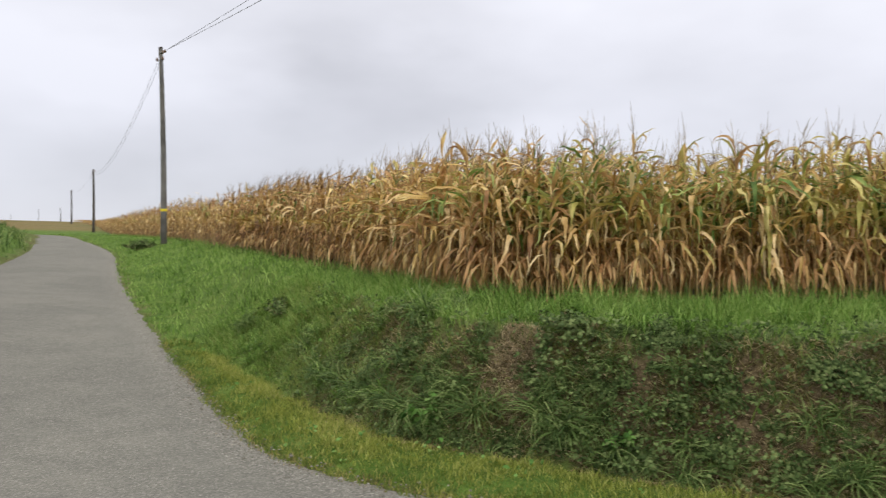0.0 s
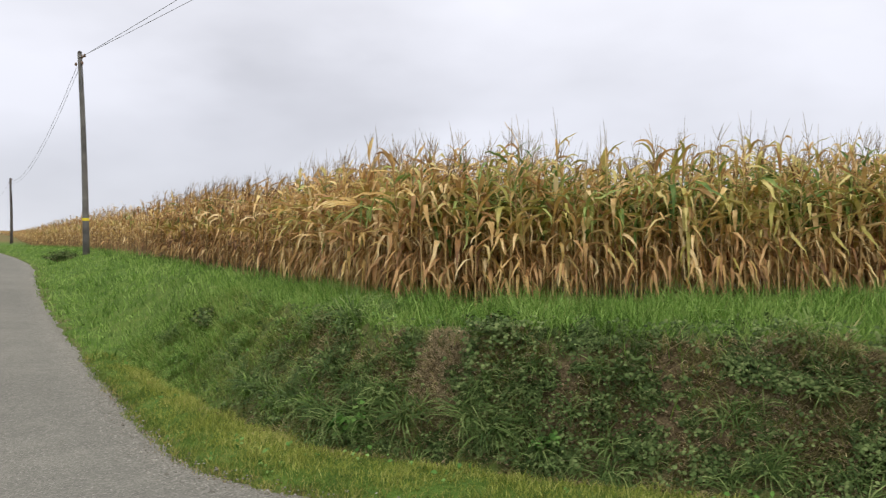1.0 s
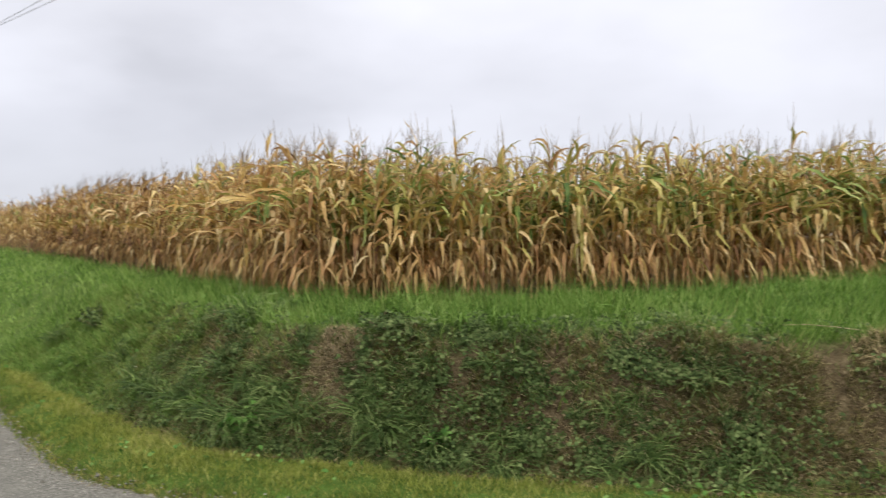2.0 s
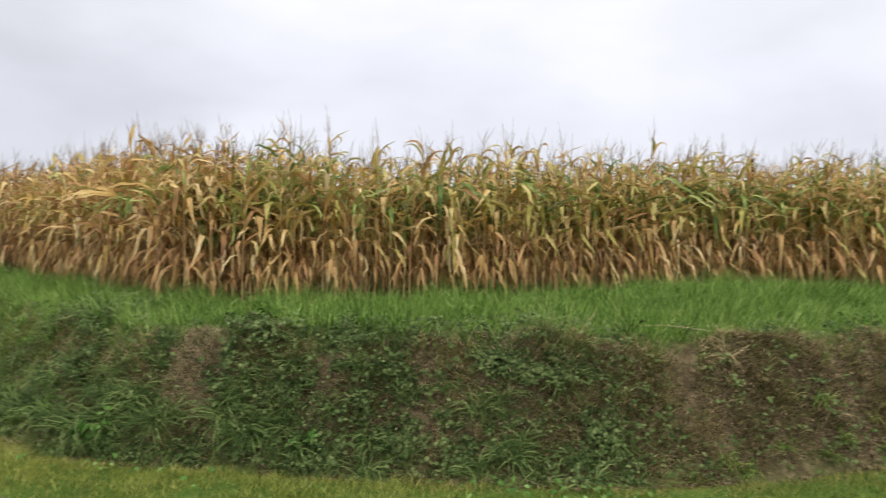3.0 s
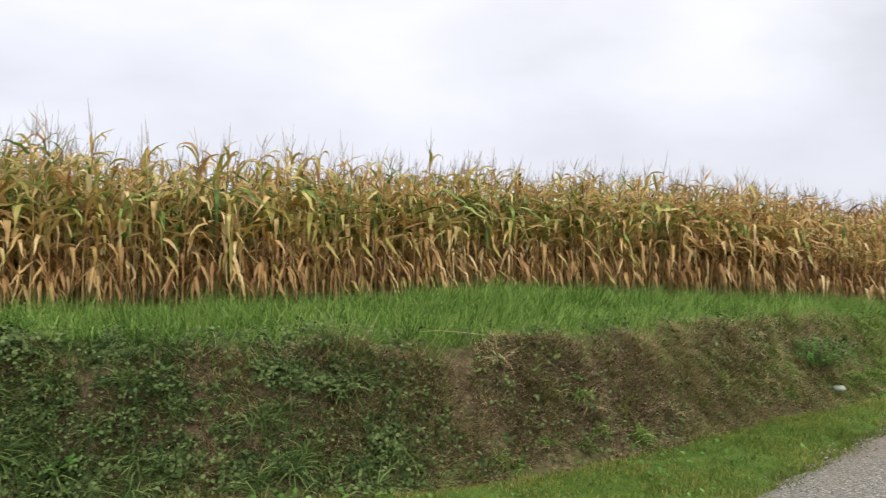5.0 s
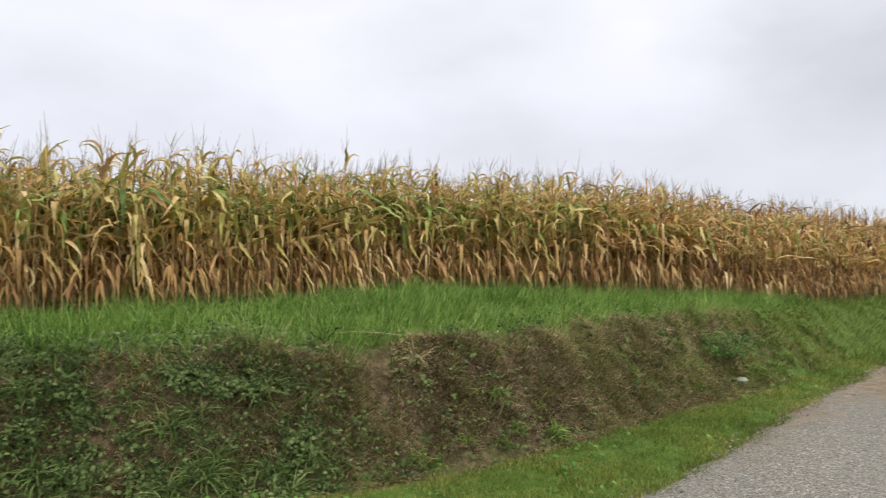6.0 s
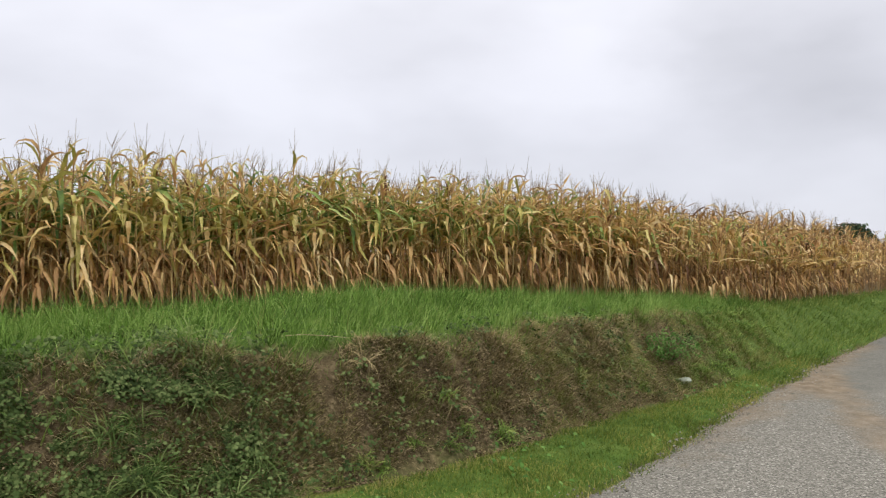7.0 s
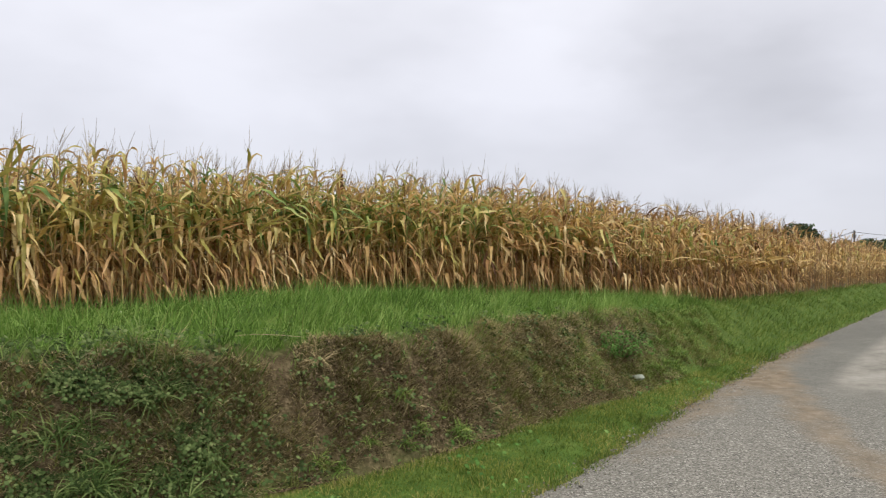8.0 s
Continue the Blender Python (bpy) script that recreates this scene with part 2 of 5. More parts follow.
def road_material():
    """Worn chip-seal: grey stone chips, darker wheel lines and patches, brown earth washed over it."""
    m = bpy.data.materials.new("worn_chip_seal")
    m.use_nodes = True
    nt = m.node_tree
    nt.nodes.clear()
    N, L = nt.nodes.new, nt.links.new
    out, bsdf = N("ShaderNodeOutputMaterial"), N("ShaderNodeBsdfPrincipled")
    co = N("ShaderNodeTexCoord")

    def tex(scale, detail=4.0, rough=0.6):
        n = N("ShaderNodeTexNoise")
        n.inputs["Scale"].default_value, n.inputs["Detail"].default_value, n.inputs["Roughness"].default_value = scale, detail, rough
        L(co.outputs["Object"], n.inputs["Vector"])
        return n.outputs["Fac"]

    def ramp(fac, stops):
        r = N("ShaderNodeValToRGB")
        els = r.color_ramp.elements
        for i, (p, c) in enumerate(stops):
            el = els[i] if i < 2 else els.new(p)
            el.position, el.color = p, (*c, 1)
        L(fac, r.inputs[0])
        return r.outputs[0]

    def blend(fac, a, b):
        mix = N("ShaderNodeMix")
        mix.data_type = "RGBA"
        L(fac, mix.inputs["Factor"])
        L(a, mix.inputs["A"])
        L(b, mix.inputs["B"])
        return mix.outputs["Result"]

    vor = N("ShaderNodeTexVoronoi")
    vor.inputs["Scale"].default_value = 80.0
    L(co.outputs["Object"], vor.inputs["Vector"])
    chips = ramp(vor.outputs["Color"], [(0.08, (0.06, 0.056, 0.048)), (0.45, (0.17, 0.16, 0.138)), (0.75, (0.26, 0.245, 0.215)), (0.95, (0.50, 0.48, 0.43))])
    smooth = ramp(tex(2.6, 10.0, 0.7), [(0.35, (0.10, 0.099, 0.088)), (0.5, (0.134, 0.132, 0.117)), (0.68, (0.185, 0.18, 0.158))])
    worn = ramp(tex(0.55, 6.0, 0.6), [(0.4, (0.097, 0.096, 0.086)), (0.52, (0.137, 0.135, 0.119)), (0.66, (0.188, 0.182, 0.158))])
    share = N("ShaderNodeValue")
    share.outputs[0].default_value = 0.5
    smooth = blend(share.outputs[0], smooth, worn)
    gravel_a = N("ShaderNodeAttribute")
    gravel_a.attribute_name = "gravel"
    dirt_a = N("ShaderNodeAttribute")
    dirt_a.attribute_name = "dirt"
    half = N("ShaderNodeMath")
    half.operation = "MULTIPLY_ADD"
    half.inputs[1].default_value, half.inputs[2].default_value = 0.62, 0.26
    L(gravel_a.outputs["Fac"], half.inputs[0])
    base = blend(half.outputs[0], smooth, chips)
    pale_a = N("ShaderNodeAttribute")
    pale_a.attribute_name = "pale"
    base = blend(pale_a.outputs["Fac"], base, ramp(tex(1.6, 9.0, 0.7), [(0.35, (0.17, 0.16, 0.14)), (0.5, (0.25, 0.235, 0.205)), (0.66, (0.32, 0.30, 0.265))]))
    dirt = ramp(tex(4.0, 8.0), [(0.3, (0.13, 0.097, 0.063)), (0.55, (0.215, 0.17, 0.12)), (0.75, (0.29, 0.24, 0.18))])
    rag = N("ShaderNodeMath")
    rag.operation = "MULTIPLY_ADD"
    rag.inputs[1].default_value = 2.6
    L(tex(1.3, 10.0, 0.75), rag.inputs[0])
    lift = N("ShaderNodeMath")
    lift.operation = "MULTIPLY_ADD"
    lift.inputs[1].default_value, lift.inputs[2].default_value = 1.5, -1.8
    L(dirt_a.outputs["Fac"], lift.inputs[0])
    L(lift.outputs[0], rag.inputs[2])
    rag.use_clamp = True
    base = blend(rag.outputs[0], base, dirt)
    L(base, bsdf.inputs["Base Color"])
    bsdf.inputs["Roughness"].default_value = 0.92
    bsdf.inputs["Specular IOR Level"].default_value = 0.2
    b = N("ShaderNodeBump")
    b.inputs["Strength"].default_value, b.inputs["Distance"].default_value = 0.5, 0.012
    L(vor.outputs["Distance"], b.inputs["Height"])
    L(b.outputs[0], bsdf.inputs["Normal"])
    L(bsdf.outputs[0], out.inputs[0])
    return m


M["ground"] = ground_material()
M["road"] = road_material()

# ---- plan of the land ----
rng = np.random.default_rng(7)
# edge of the road below the bank, from the far end of the lane to the other end
EDGE = [(-150, 118), (-95, 100), (-60, 86), (-42, 74), (-29, 60), (-20.8, 46), (-13.9, 33), (-9.06, 22), (-6.3, 16), (-4.05, 11.5), (-2.3, 8.1), (-1.55, 6.76),
        (-0.84, 5.95), (0.0, 5.45), (1.3, 4.6), (2.8, 3.8), (4.7, 3.32), (6.62, 3.48), (8.72, 3.87), (15.2, 4.74), (27.9, 6.2), (45, 8.4), (80, 13), (160, 26), (400, 60)]
# edge of the maize, and the field behind it
CORN = [(-101, 215), (-63, 142), (-33.8, 81), (-13.2, 39), (-7.6, 27.7), (-4.0, 20), (-1.1, 13.7), (0.2, 9.9), (1.0, 8.9), (5.0, 8.7), (8.0, 9.0), (11.0, 8.4),
        (13.8, 7.6), (17.0, 7.3), (26.0, 8.2), (35.0, 9.0), (51.0, 11.0), (80, 16)]


def curve(points, step):
    """A smooth line through the points of a plan; the steps grow with the distance from the bend."""
    p = np.array(points, float)
    q = np.vstack([2 * p[0] - p[1], p, 2 * p[-1] - p[-2]])
    made = []
    for a, b, c, d in zip(q[:-3], q[1:-2], q[2:-1], q[3:]):
        k = max(2, int(np.linalg.norm(c - b) / max(step, 0.015 * np.linalg.norm(b + c))))
        t = (np.arange(k) / k)[:, None]
        made.append(0.5 * (2 * b + (c - a) * t + (2 * a - 5 * b + 4 * c - d) * t**2 + (3 * b - a - 3 * c + d) * t**3))
    made.append(p[-1:])
    return np.vstack(made)


EDGE_LINE, CORN_LINE = curve(EDGE, 0.3), curve(CORN, 0.3)


def distance(line, x, y):
    """Signed distance from a line of the plan: positive towards the field, negative towards the lane."""
    a, d = line[:-1], np.diff(line, axis=0)
    dd = (d * d).sum(1)
    out = np.empty(len(x))
    for i in range(0, len(x), 20000):
        px, py = x[i:i + 20000, None] - a[None, :, 0], y[i:i + 20000, None] - a[None, :, 1]
        t = np.clip((px * d[:, 0] + py * d[:, 1]) / dd, 0, 1)
        qx, qy = px - t * d[:, 0], py - t * d[:, 1]
        q = qx * qx + qy * qy
        j = np.argmin(q, axis=1)
        k = np.arange(len(j))
        out[i:i + 20000] = np.sqrt(q[k, j]) * np.where(d[j, 0] * qy[k, j] - d[j, 1] * qx[k, j] >= 0, 1, -1)
    return out


# the same distances on fine and coarse grids of the plan, to look them up quickly
BOXES = [(-6.0, 18.0, -2.0, 14.0, 0.08), (-72.0, 82.0, -12.0, 120.0, 0.5)]
GRIDS = {}


def side_of(line, x, y):
    shape = np.shape(x)
    x, y = np.ravel(np.asarray(x, float)), np.ravel(np.asarray(y, float))
    out, todo = np.empty(len(x)), np.ones(len(x), bool)
    for bi, (x0, x1, y0, y1, st) in enumerate(BOXES):
        key = (len(line), bi)
        if key not in GRIDS:
            gx, gy = np.arange(x0, x1 + st, st), np.arange(y0, y1 + st, st)
            mx, my = np.meshgrid(gx, gy)
            GRIDS[key] = distance(line, mx.ravel(), my.ravel()).reshape(mx.shape)
        g = GRIDS[key]
        m = todo & (x > x0) & (x < x1) & (y > y0) & (y < y1)
        u, v = (x[m] - x0) / st, (y[m] - y0) / st
        i, j = np.minimum(u.astype(int), g.shape[1] - 2), np.minimum(v.astype(int), g.shape[0] - 2)
        u, v = u - i, v - j
        out[m] = (g[j, i] * (1 - u) + g[j, i + 1] * u) * (1 - v) + (g[j + 1, i] * (1 - u) + g[j + 1, i + 1] * u) * v
        todo &= ~m
    if todo.any():
        out[todo] = distance(line, x[todo], y[todo])
    return out.reshape(shape)


def lattice(x, y, seed):
    """Smooth value noise on the plane, 0 to 1."""
    xi, yi = np.floor(x).astype(np.int64), np.floor(y).astype(np.int64)
    fx, fy = x - xi, y - yi
    fx, fy = fx * fx * (3 - 2 * fx), fy * fy * (3 - 2 * fy)

    def h(a, b):
        v = np.sin(a * 127.1 + b * 311.7 + seed * 74.7) * 43758.5453
        return v - np.floor(v)

    return (h(xi, yi) * (1 - fx) + h(xi + 1, yi) * fx) * (1 - fy) + (h(xi, yi + 1) * (1 - fx) + h(xi + 1, yi + 1) * fx) * fy


def fractal(x, y, size, seed, octaves=3):
    total, amp, s = 0, 1, 0
    for o in range(octaves):
        total = total + amp * lattice(x / size * 2**o, y / size * 2**o, seed + o)
        s += amp
        amp *= 0.5
    return total / s


def along(x, y):
    """How far along the lane a place lies, rising from the hill to the low end."""
    return 0.9 * x - 0.44 * y


def table(w, pairs):
    a = np.array(pairs, float)
    return (np.interp(w - 0.7, a[:, 0], a[:, 1]) + np.interp(w, a[:, 0], a[:, 1]) + np.interp(w + 0.7, a[:, 0], a[:, 1])) / 3


LANE_Z = [(-800, 14), (-330, 10), (-170, 6.0), (-100, 3.6), (-70, 2.4), (-52.5, 2.1), (-27, 1.27), (-17.8, 0.85), (-12.7, 0.52), (-8.6, 0.2), (-5.5, 0.03), (0, 0), (6, 0), (11.5, -0.02), (22.5, -0.16), (37, -0.5), (120, -2.4), (700, -4)]
FIELD_Z = [(-800, 14.5), (-330, 10.5), (-170, 6.4), (-100, 3.6), (-67, 2.35), (-29, 1.85), (-18.7, 1.55), (-12.4, 1.36), (-6.7, 1.15), (-2.5, 1.08), (3.2, 1.08), (6.3, 1.02), (9.1, 0.88), (12, 0.64), (19.8, 0.42), (27.6, 0.30), (41, 0.0), (120, -2.0), (700, -3.5)]
FOOT = [(-60, 0.3), (-20, 0.3), (-10, 0.45), (-7, 0.55), (-5.2, 0.84), (-4.0, 0.94), (-2.5, 0.94), (-1.2, 0.92), (-0.4, 1.0), (0.5, 1.1), (2, 1.2), (3.2, 1.22), (4.4, 1.03), (6, 0.62), (9, 0.52), (14, 0.5), (60, 0.45)]
CREST = [(-60, 2.8), (-20, 2.6), (-12, 2.3), (-6, 1.95), (-4.5, 1.65), (-2.5, 1.42), (-1.2, 1.42), (-0.4, 1.52), (2, 1.75), (4.5, 1.65), (7, 1.5), (12, 1.4), (60, 1.6)]
BARE = [(0.65, 6.59, 0.15), (0.47, 6.61, 0.09), (1.5, 6.0, 0.08), (2.2, 5.61, 0.13), (2.63, 5.46, 0.08), (2.84, 5.34, 0.11), (0.27, 7.0, 0.1), (10.05, 5.38, 0.34), (9.45, 5.65, 0.2)]


def lane_width(w):
    return table(w, [(-60, 2.6), (-30, 3.1), (-14, 3.4), (-8, 4.6), (-4, 8), (4, 9), (12, 6), (40, 5)])


def height(x, y, n=None, rough=True):
    x, y = np.asarray(x, float), np.asarray(y, float)
    if n is None:
        n = side_of(EDGE_LINE, x, y).reshape(x.shape)
    w = along(x, y)
    low, high = table(w, LANE_Z), table(w, FIELD_Z)
    foot, crest = table(w, FOOT), table(w, CREST)
    t = np.clip((n - foot) / (crest - foot), 0, 1)
    lip = table(w, [(-9, 0.93), (-4, 0.98), (-2, 0.97), (0.5, 0.95), (2, 0.90), (6, 0.92), (12, 0.93)])
    rise = lip * (t * t * (3 - 2 * t) * 0.3 + t * 0.7) + (1 - lip) * np.clip((n - crest) / 2.5, 0, 1)
    z = low + (high - low) * rise
    z = z + 0.23 * np.exp(-(((x - 5.4) / 2.0) ** 2 + ((y - 6.35) / 0.85) ** 2))
    z = z + 0.06 * np.clip(n / 0.35, 0, 1) * np.clip((foot + 0.1 - n) / 0.3, 0, 1)
    # the other side of the lane: a low grassy bank by the hill
    far = -n - lane_width(w)
    z = z + np.clip(far / 2.0, 0, 1) * table(w, [(-60, 0.9), (-16, 0.9), (-8, 0.2), (8, 0.1), (60, 0.2)])
    if rough:
        grassy = np.clip((n - 0.05) / 0.4, 0, 1) + np.clip(far / 0.5, 0, 1)
        bank = np.clip((n - foot) / 0.3, 0, 1) * np.clip((crest + 0.4 - n) / 0.5, 0, 1)
        z = z + grassy * 0.05 * (fractal(x, y, 0.9, 3) - 0.5) + bank * (0.20 * (fractal(x, y, 0.55, 11) - 0.5) + 0.16 * (fractal(x, y, 0.2, 13) - 0.5))
    return z


def uneven(x, y, n):
    """The same distance with an uneven line, for where growth begins and ends."""
    return n + np.clip(n / 0.4, 0, 1) * (0.42 * (fractal(x, y, 0.8, 101) - 0.5) + 0.22 * (fractal(x, y, 0.22, 103) - 0.5))


def soft(v, a, b):
    return np.clip((v - a) / (b - a), 0, 1)


def thin_out(parts):
    """Grid lines: ends and spacings."""
    made = [np.arange(a, b, s) for a, b, s in parts]
    return np.concatenate([*made, [parts[-1][1]]])


def mesh_from(name, verts, faces, mats, index=None, smooth=False):
    """A mesh from arrays of vertices and of triangles or quads."""
    me = bpy.data.meshes.new(name)
    verts, faces = np.asarray(verts, np.float32), np.asarray(faces, np.int32)
    k = faces.shape[1]
    me.vertices.add(len(verts))
    me.vertices.foreach_set("co", verts.ravel())
    me.loops.add(faces.size)
    me.loops.foreach_set("vertex_index", faces.ravel())
    me.polygons.add(len(faces))
    me.polygons.foreach_set("loop_start", np.arange(0, faces.size, k, dtype=np.int32))
    for m in mats:
        me.materials.append(m)
    if index is not None:
        me.polygons.foreach_set("material_index", np.asarray(index, np.int32))
    me.polygons.foreach_set("use_smooth", np.full(len(faces), smooth))
    me.update(calc_edges=True)
    me.validate()
    return me


def mask(me, name, values):
    a = me.attributes.new(name, "FLOAT", "POINT")
    a.data.foreach_set("value", np.asarray(values, np.float32))


def grid_faces(rows, cols):
    i = np.arange(rows * cols).reshape(rows, cols)
    return np.stack([i[:-1, :-1].ravel(), i[:-1, 1:].ravel(), i[1:, 1:].ravel(), i[1:, :-1].ravel()], 1)


def build_ground():
    gx = thin_out([(-2500, -600, 190), (-600, -160, 40), (-160, -60, 8), (-60, -20, 1.2), (-20, -5, 0.4), (-5, 16, 0.155), (16, 36, 0.4), (36, 70, 1.5), (70, 200, 10), (200, 600, 50), (600, 2500, 190)])
    gy = thin_out([(-2500, -300, 200), (-300, -60, 30), (-60, -8, 4), (-8, 2, 0.8), (2, 11.5, 0.155), (11.5, 24, 0.3), (24, 50, 0.7), (50, 110, 2.5), (110, 260, 10), (260, 700, 40), (700, 2500, 180)])
    x, y = [a.ravel() for a in np.meshgrid(gx, gy)]
    n = side_of(EDGE_LINE, x, y)
    w = along(x, y)
    z = height(x, y, n)
    lane = (n < 0.02) & (n > -lane_width(w))
    z = z - 0.07 * lane
    c = side_of(CORN_LINE, x, y)
    foot, crest = table(w, FOOT), table(w, CREST)
    nn = uneven(x, y, n)
    bank = np.clip((nn - foot + 0.15) / 0.25, 0, 1) * np.clip((crest + 0.1 - n) / 0.12, 0, 1)
    bare = (0.7 + 0.3 * soft(fractal(x, y, 0.8, 21), 0.25, 0.5)) * table(w, [(-14, 0.0), (-6, 0.2), (-4, 0.85), (-1, 1), (5, 1.0), (6.5, 0.6), (9, 0.2), (16, 0.1)])
    soil = np.maximum(bank * bare, np.clip((c + 0.3) / 0.4, 0, 1))
    soil = np.maximum(soil, lane * 1.0)
    soil = np.maximum(soil, np.exp(-((n - foot) / 0.12) ** 2) * soft(fractal(x, y, 0.5, 23), 0.3, 0.6) * (w > -5.5) * (w < 6))
    for bx, by, br in BARE:
        soil = np.maximum(soil, np.clip(1.6 - np.hypot(x - bx, y - by) / br, 0, 1))
    fieldm = np.clip((w + 75) / -15, 0, 1) * np.where(fractal(x, y, 90, 5, 2) > 0.33, 1, 0.15)
    fieldm = np.where((np.abs(n) < 8) & (w > -110), fieldm * 0.1, fieldm)
    me = mesh_from("ground", np.stack([x, y, z], 1), grid_faces(len(gy), len(gx)), [M["ground"]], smooth=True)
    mask(me, "soil", soil)
    mask(me, "field", fieldm)
    return tagged(new("ground", me), "grassy earth ground with a roadside bank under a field", "ground", kind="structure")


WASH_LINE = curve([(17.0, 5.2), (13.4, 4.55), (11.9, 3.95), (10.78, 3.38), (9.03, 2.52), (7.86, 1.9), (7.12, 1.44), (5.0, 0.2)], 0.3)


def build_road():
    line = curve(EDGE, 0.2)
    line = line[(line[:, 0] > -110) & (line[:, 0] < 90)]
    tan = np.gradient(line, axis=0)
    tan /= np.linalg.norm(tan, axis=1)[:, None]
    nor = np.stack([tan[:, 1], -tan[:, 0]], 1)
    wid = lane_width(along(line[:, 0], line[:, 1]))
    cols = np.concatenate([[0, 0.04, 0.08], np.linspace(0.11, 0.97, 64), [1.0]])
    s = np.cumsum(np.r_[0, np.linalg.norm(np.diff(line, axis=0), axis=1)])
    rag = 0.10 * (fractal(s, s * 0 + 3, 0.7, 8) - 0.5) * 2
    off = -0.06 + cols[None, :] * wid[:, None] + np.where(cols[None, :] < 0.01, rag[:, None], 0)
    x, y = line[:, :1] + nor[:, :1] * off, line[:, 1:] + nor[:, 1:] * off
    w = along(x, y)
    z = table(w, LANE_Z) + 0.012 + 0.035 * np.sin(np.pi * cols)[None, :] + 0.02 * (fractal(x, y, 1.5, 4) - 0.5)
    z[:, 0] -= 0.06
    z[:, -1] -= 0.08
    me = mesh_from("road", np.stack([x, y, z], 2).reshape(-1, 3), grid_faces(*x.shape)[:, ::-1], [M["road"]], smooth=True)
    w, off = w.ravel(), off.ravel()
    edge = np.clip(1 - off / 0.5, 0, 1)
    gravel = np.clip(edge * 0.8 + np.clip((w - 1.0) / 3, 0, 1) * np.clip((9 - w) / 3, 0, 1) * 0.9 + 0.15, 0, 1)
    px, py = x.ravel(), y.ravel()
    # earth washed along the wheel line where two surfaces meet
    tongue = np.abs(distance(WASH_LINE, px, py)) * (1 + 0.6 * (fractal(px, py, 0.9, 97) - 0.5))
    wash = np.exp(-(tongue / 0.34) ** 2) * soft(px, 4.5, 7.0)
    lip = np.exp(-((off - 0.25) / 0.4) ** 2) * soft(w, 3.0, 6.0) * soft(-w, -16, -10)
    dirt = np.clip(0.8 * wash + 0.28 * edge + 0.62 * lip, 0, 1)
    pale = soft(off, 1.1, 1.35) * soft(w, 8.2, 9.4)
    gravel = np.clip(gravel - 0.5 * soft(w, 8.0, 9.5) * soft(-off, -1.2, -1.0), 0, 1)
    mask(me, "pale", pale)
    mask(me, "gravel", gravel)
    mask(me, "dirt", dirt)
    return tagged(new("road", me), "narrow grey chip-seal country road with brown earth washed over it", "road", kind="structure")


build_ground()
build_road()


# ---- building blocks ----
def part(name, me, parent, m=None, label=""):
    ob = new(name, me)
    ob.parent = parent
    if m is not None:
        ob.matrix_basis = m
    if label:
        ob["label"] = label
    return ob


def tube(points, radii, sides=6, cap=True):
    """Vertices and triangles of a bent, tapered tube."""
    p, r = np.array(points, float), np.array(radii, float)
    tan = np.gradient(p, axis=0)
    tan /= np.linalg.norm(tan, axis=1)[:, None] + 1e-9
    ref = np.where(np.abs(tan[:, 2:3]) > 0.9, [[1.0, 0, 0]], [[0, 0, 1.0]])
    u = np.cross(tan, ref)
    u /= np.linalg.norm(u, axis=1)[:, None]
    v = np.cross(tan, u)
    a = np.arange(sides) * 2 * np.pi / sides
    ring = p[:, None] + r[:, None, None] * (u[:, None] * np.cos(a)[None, :, None] + v[:, None] * np.sin(a)[None, :, None])
    verts = ring.reshape(-1, 3)
    tri = []
    for i in range(len(p) - 1):
        for k in range(sides):
            a0, a1, b0, b1 = i * sides + k, i * sides + (k + 1) % sides, (i + 1) * sides + k, (i + 1) * sides + (k + 1) % sides
            tri += [(a0, b0, a1), (a1, b0, b1)]
    if cap:
        verts = np.vstack([verts, p[:1], p[-1:]])
        c0, c1 = len(verts) - 2, len(verts) - 1
        e = (len(p) - 1) * sides
        for k in range(sides):
            tri += [(c0, k, (k + 1) % sides), (c1, e + (k + 1) % sides, e + k)]
    return verts, np.array(tri)


def join(pieces):
    """Several (verts, faces) as one, with the number of faces of each."""
    vs, fs, base, counts = [], [], 0, []
    for v, f in pieces:
        vs.append(v)
        fs.append(np.asarray(f) + base)
        base += len(v)
        counts.append(len(f))
    return np.vstack(vs), np.vstack(fs), counts


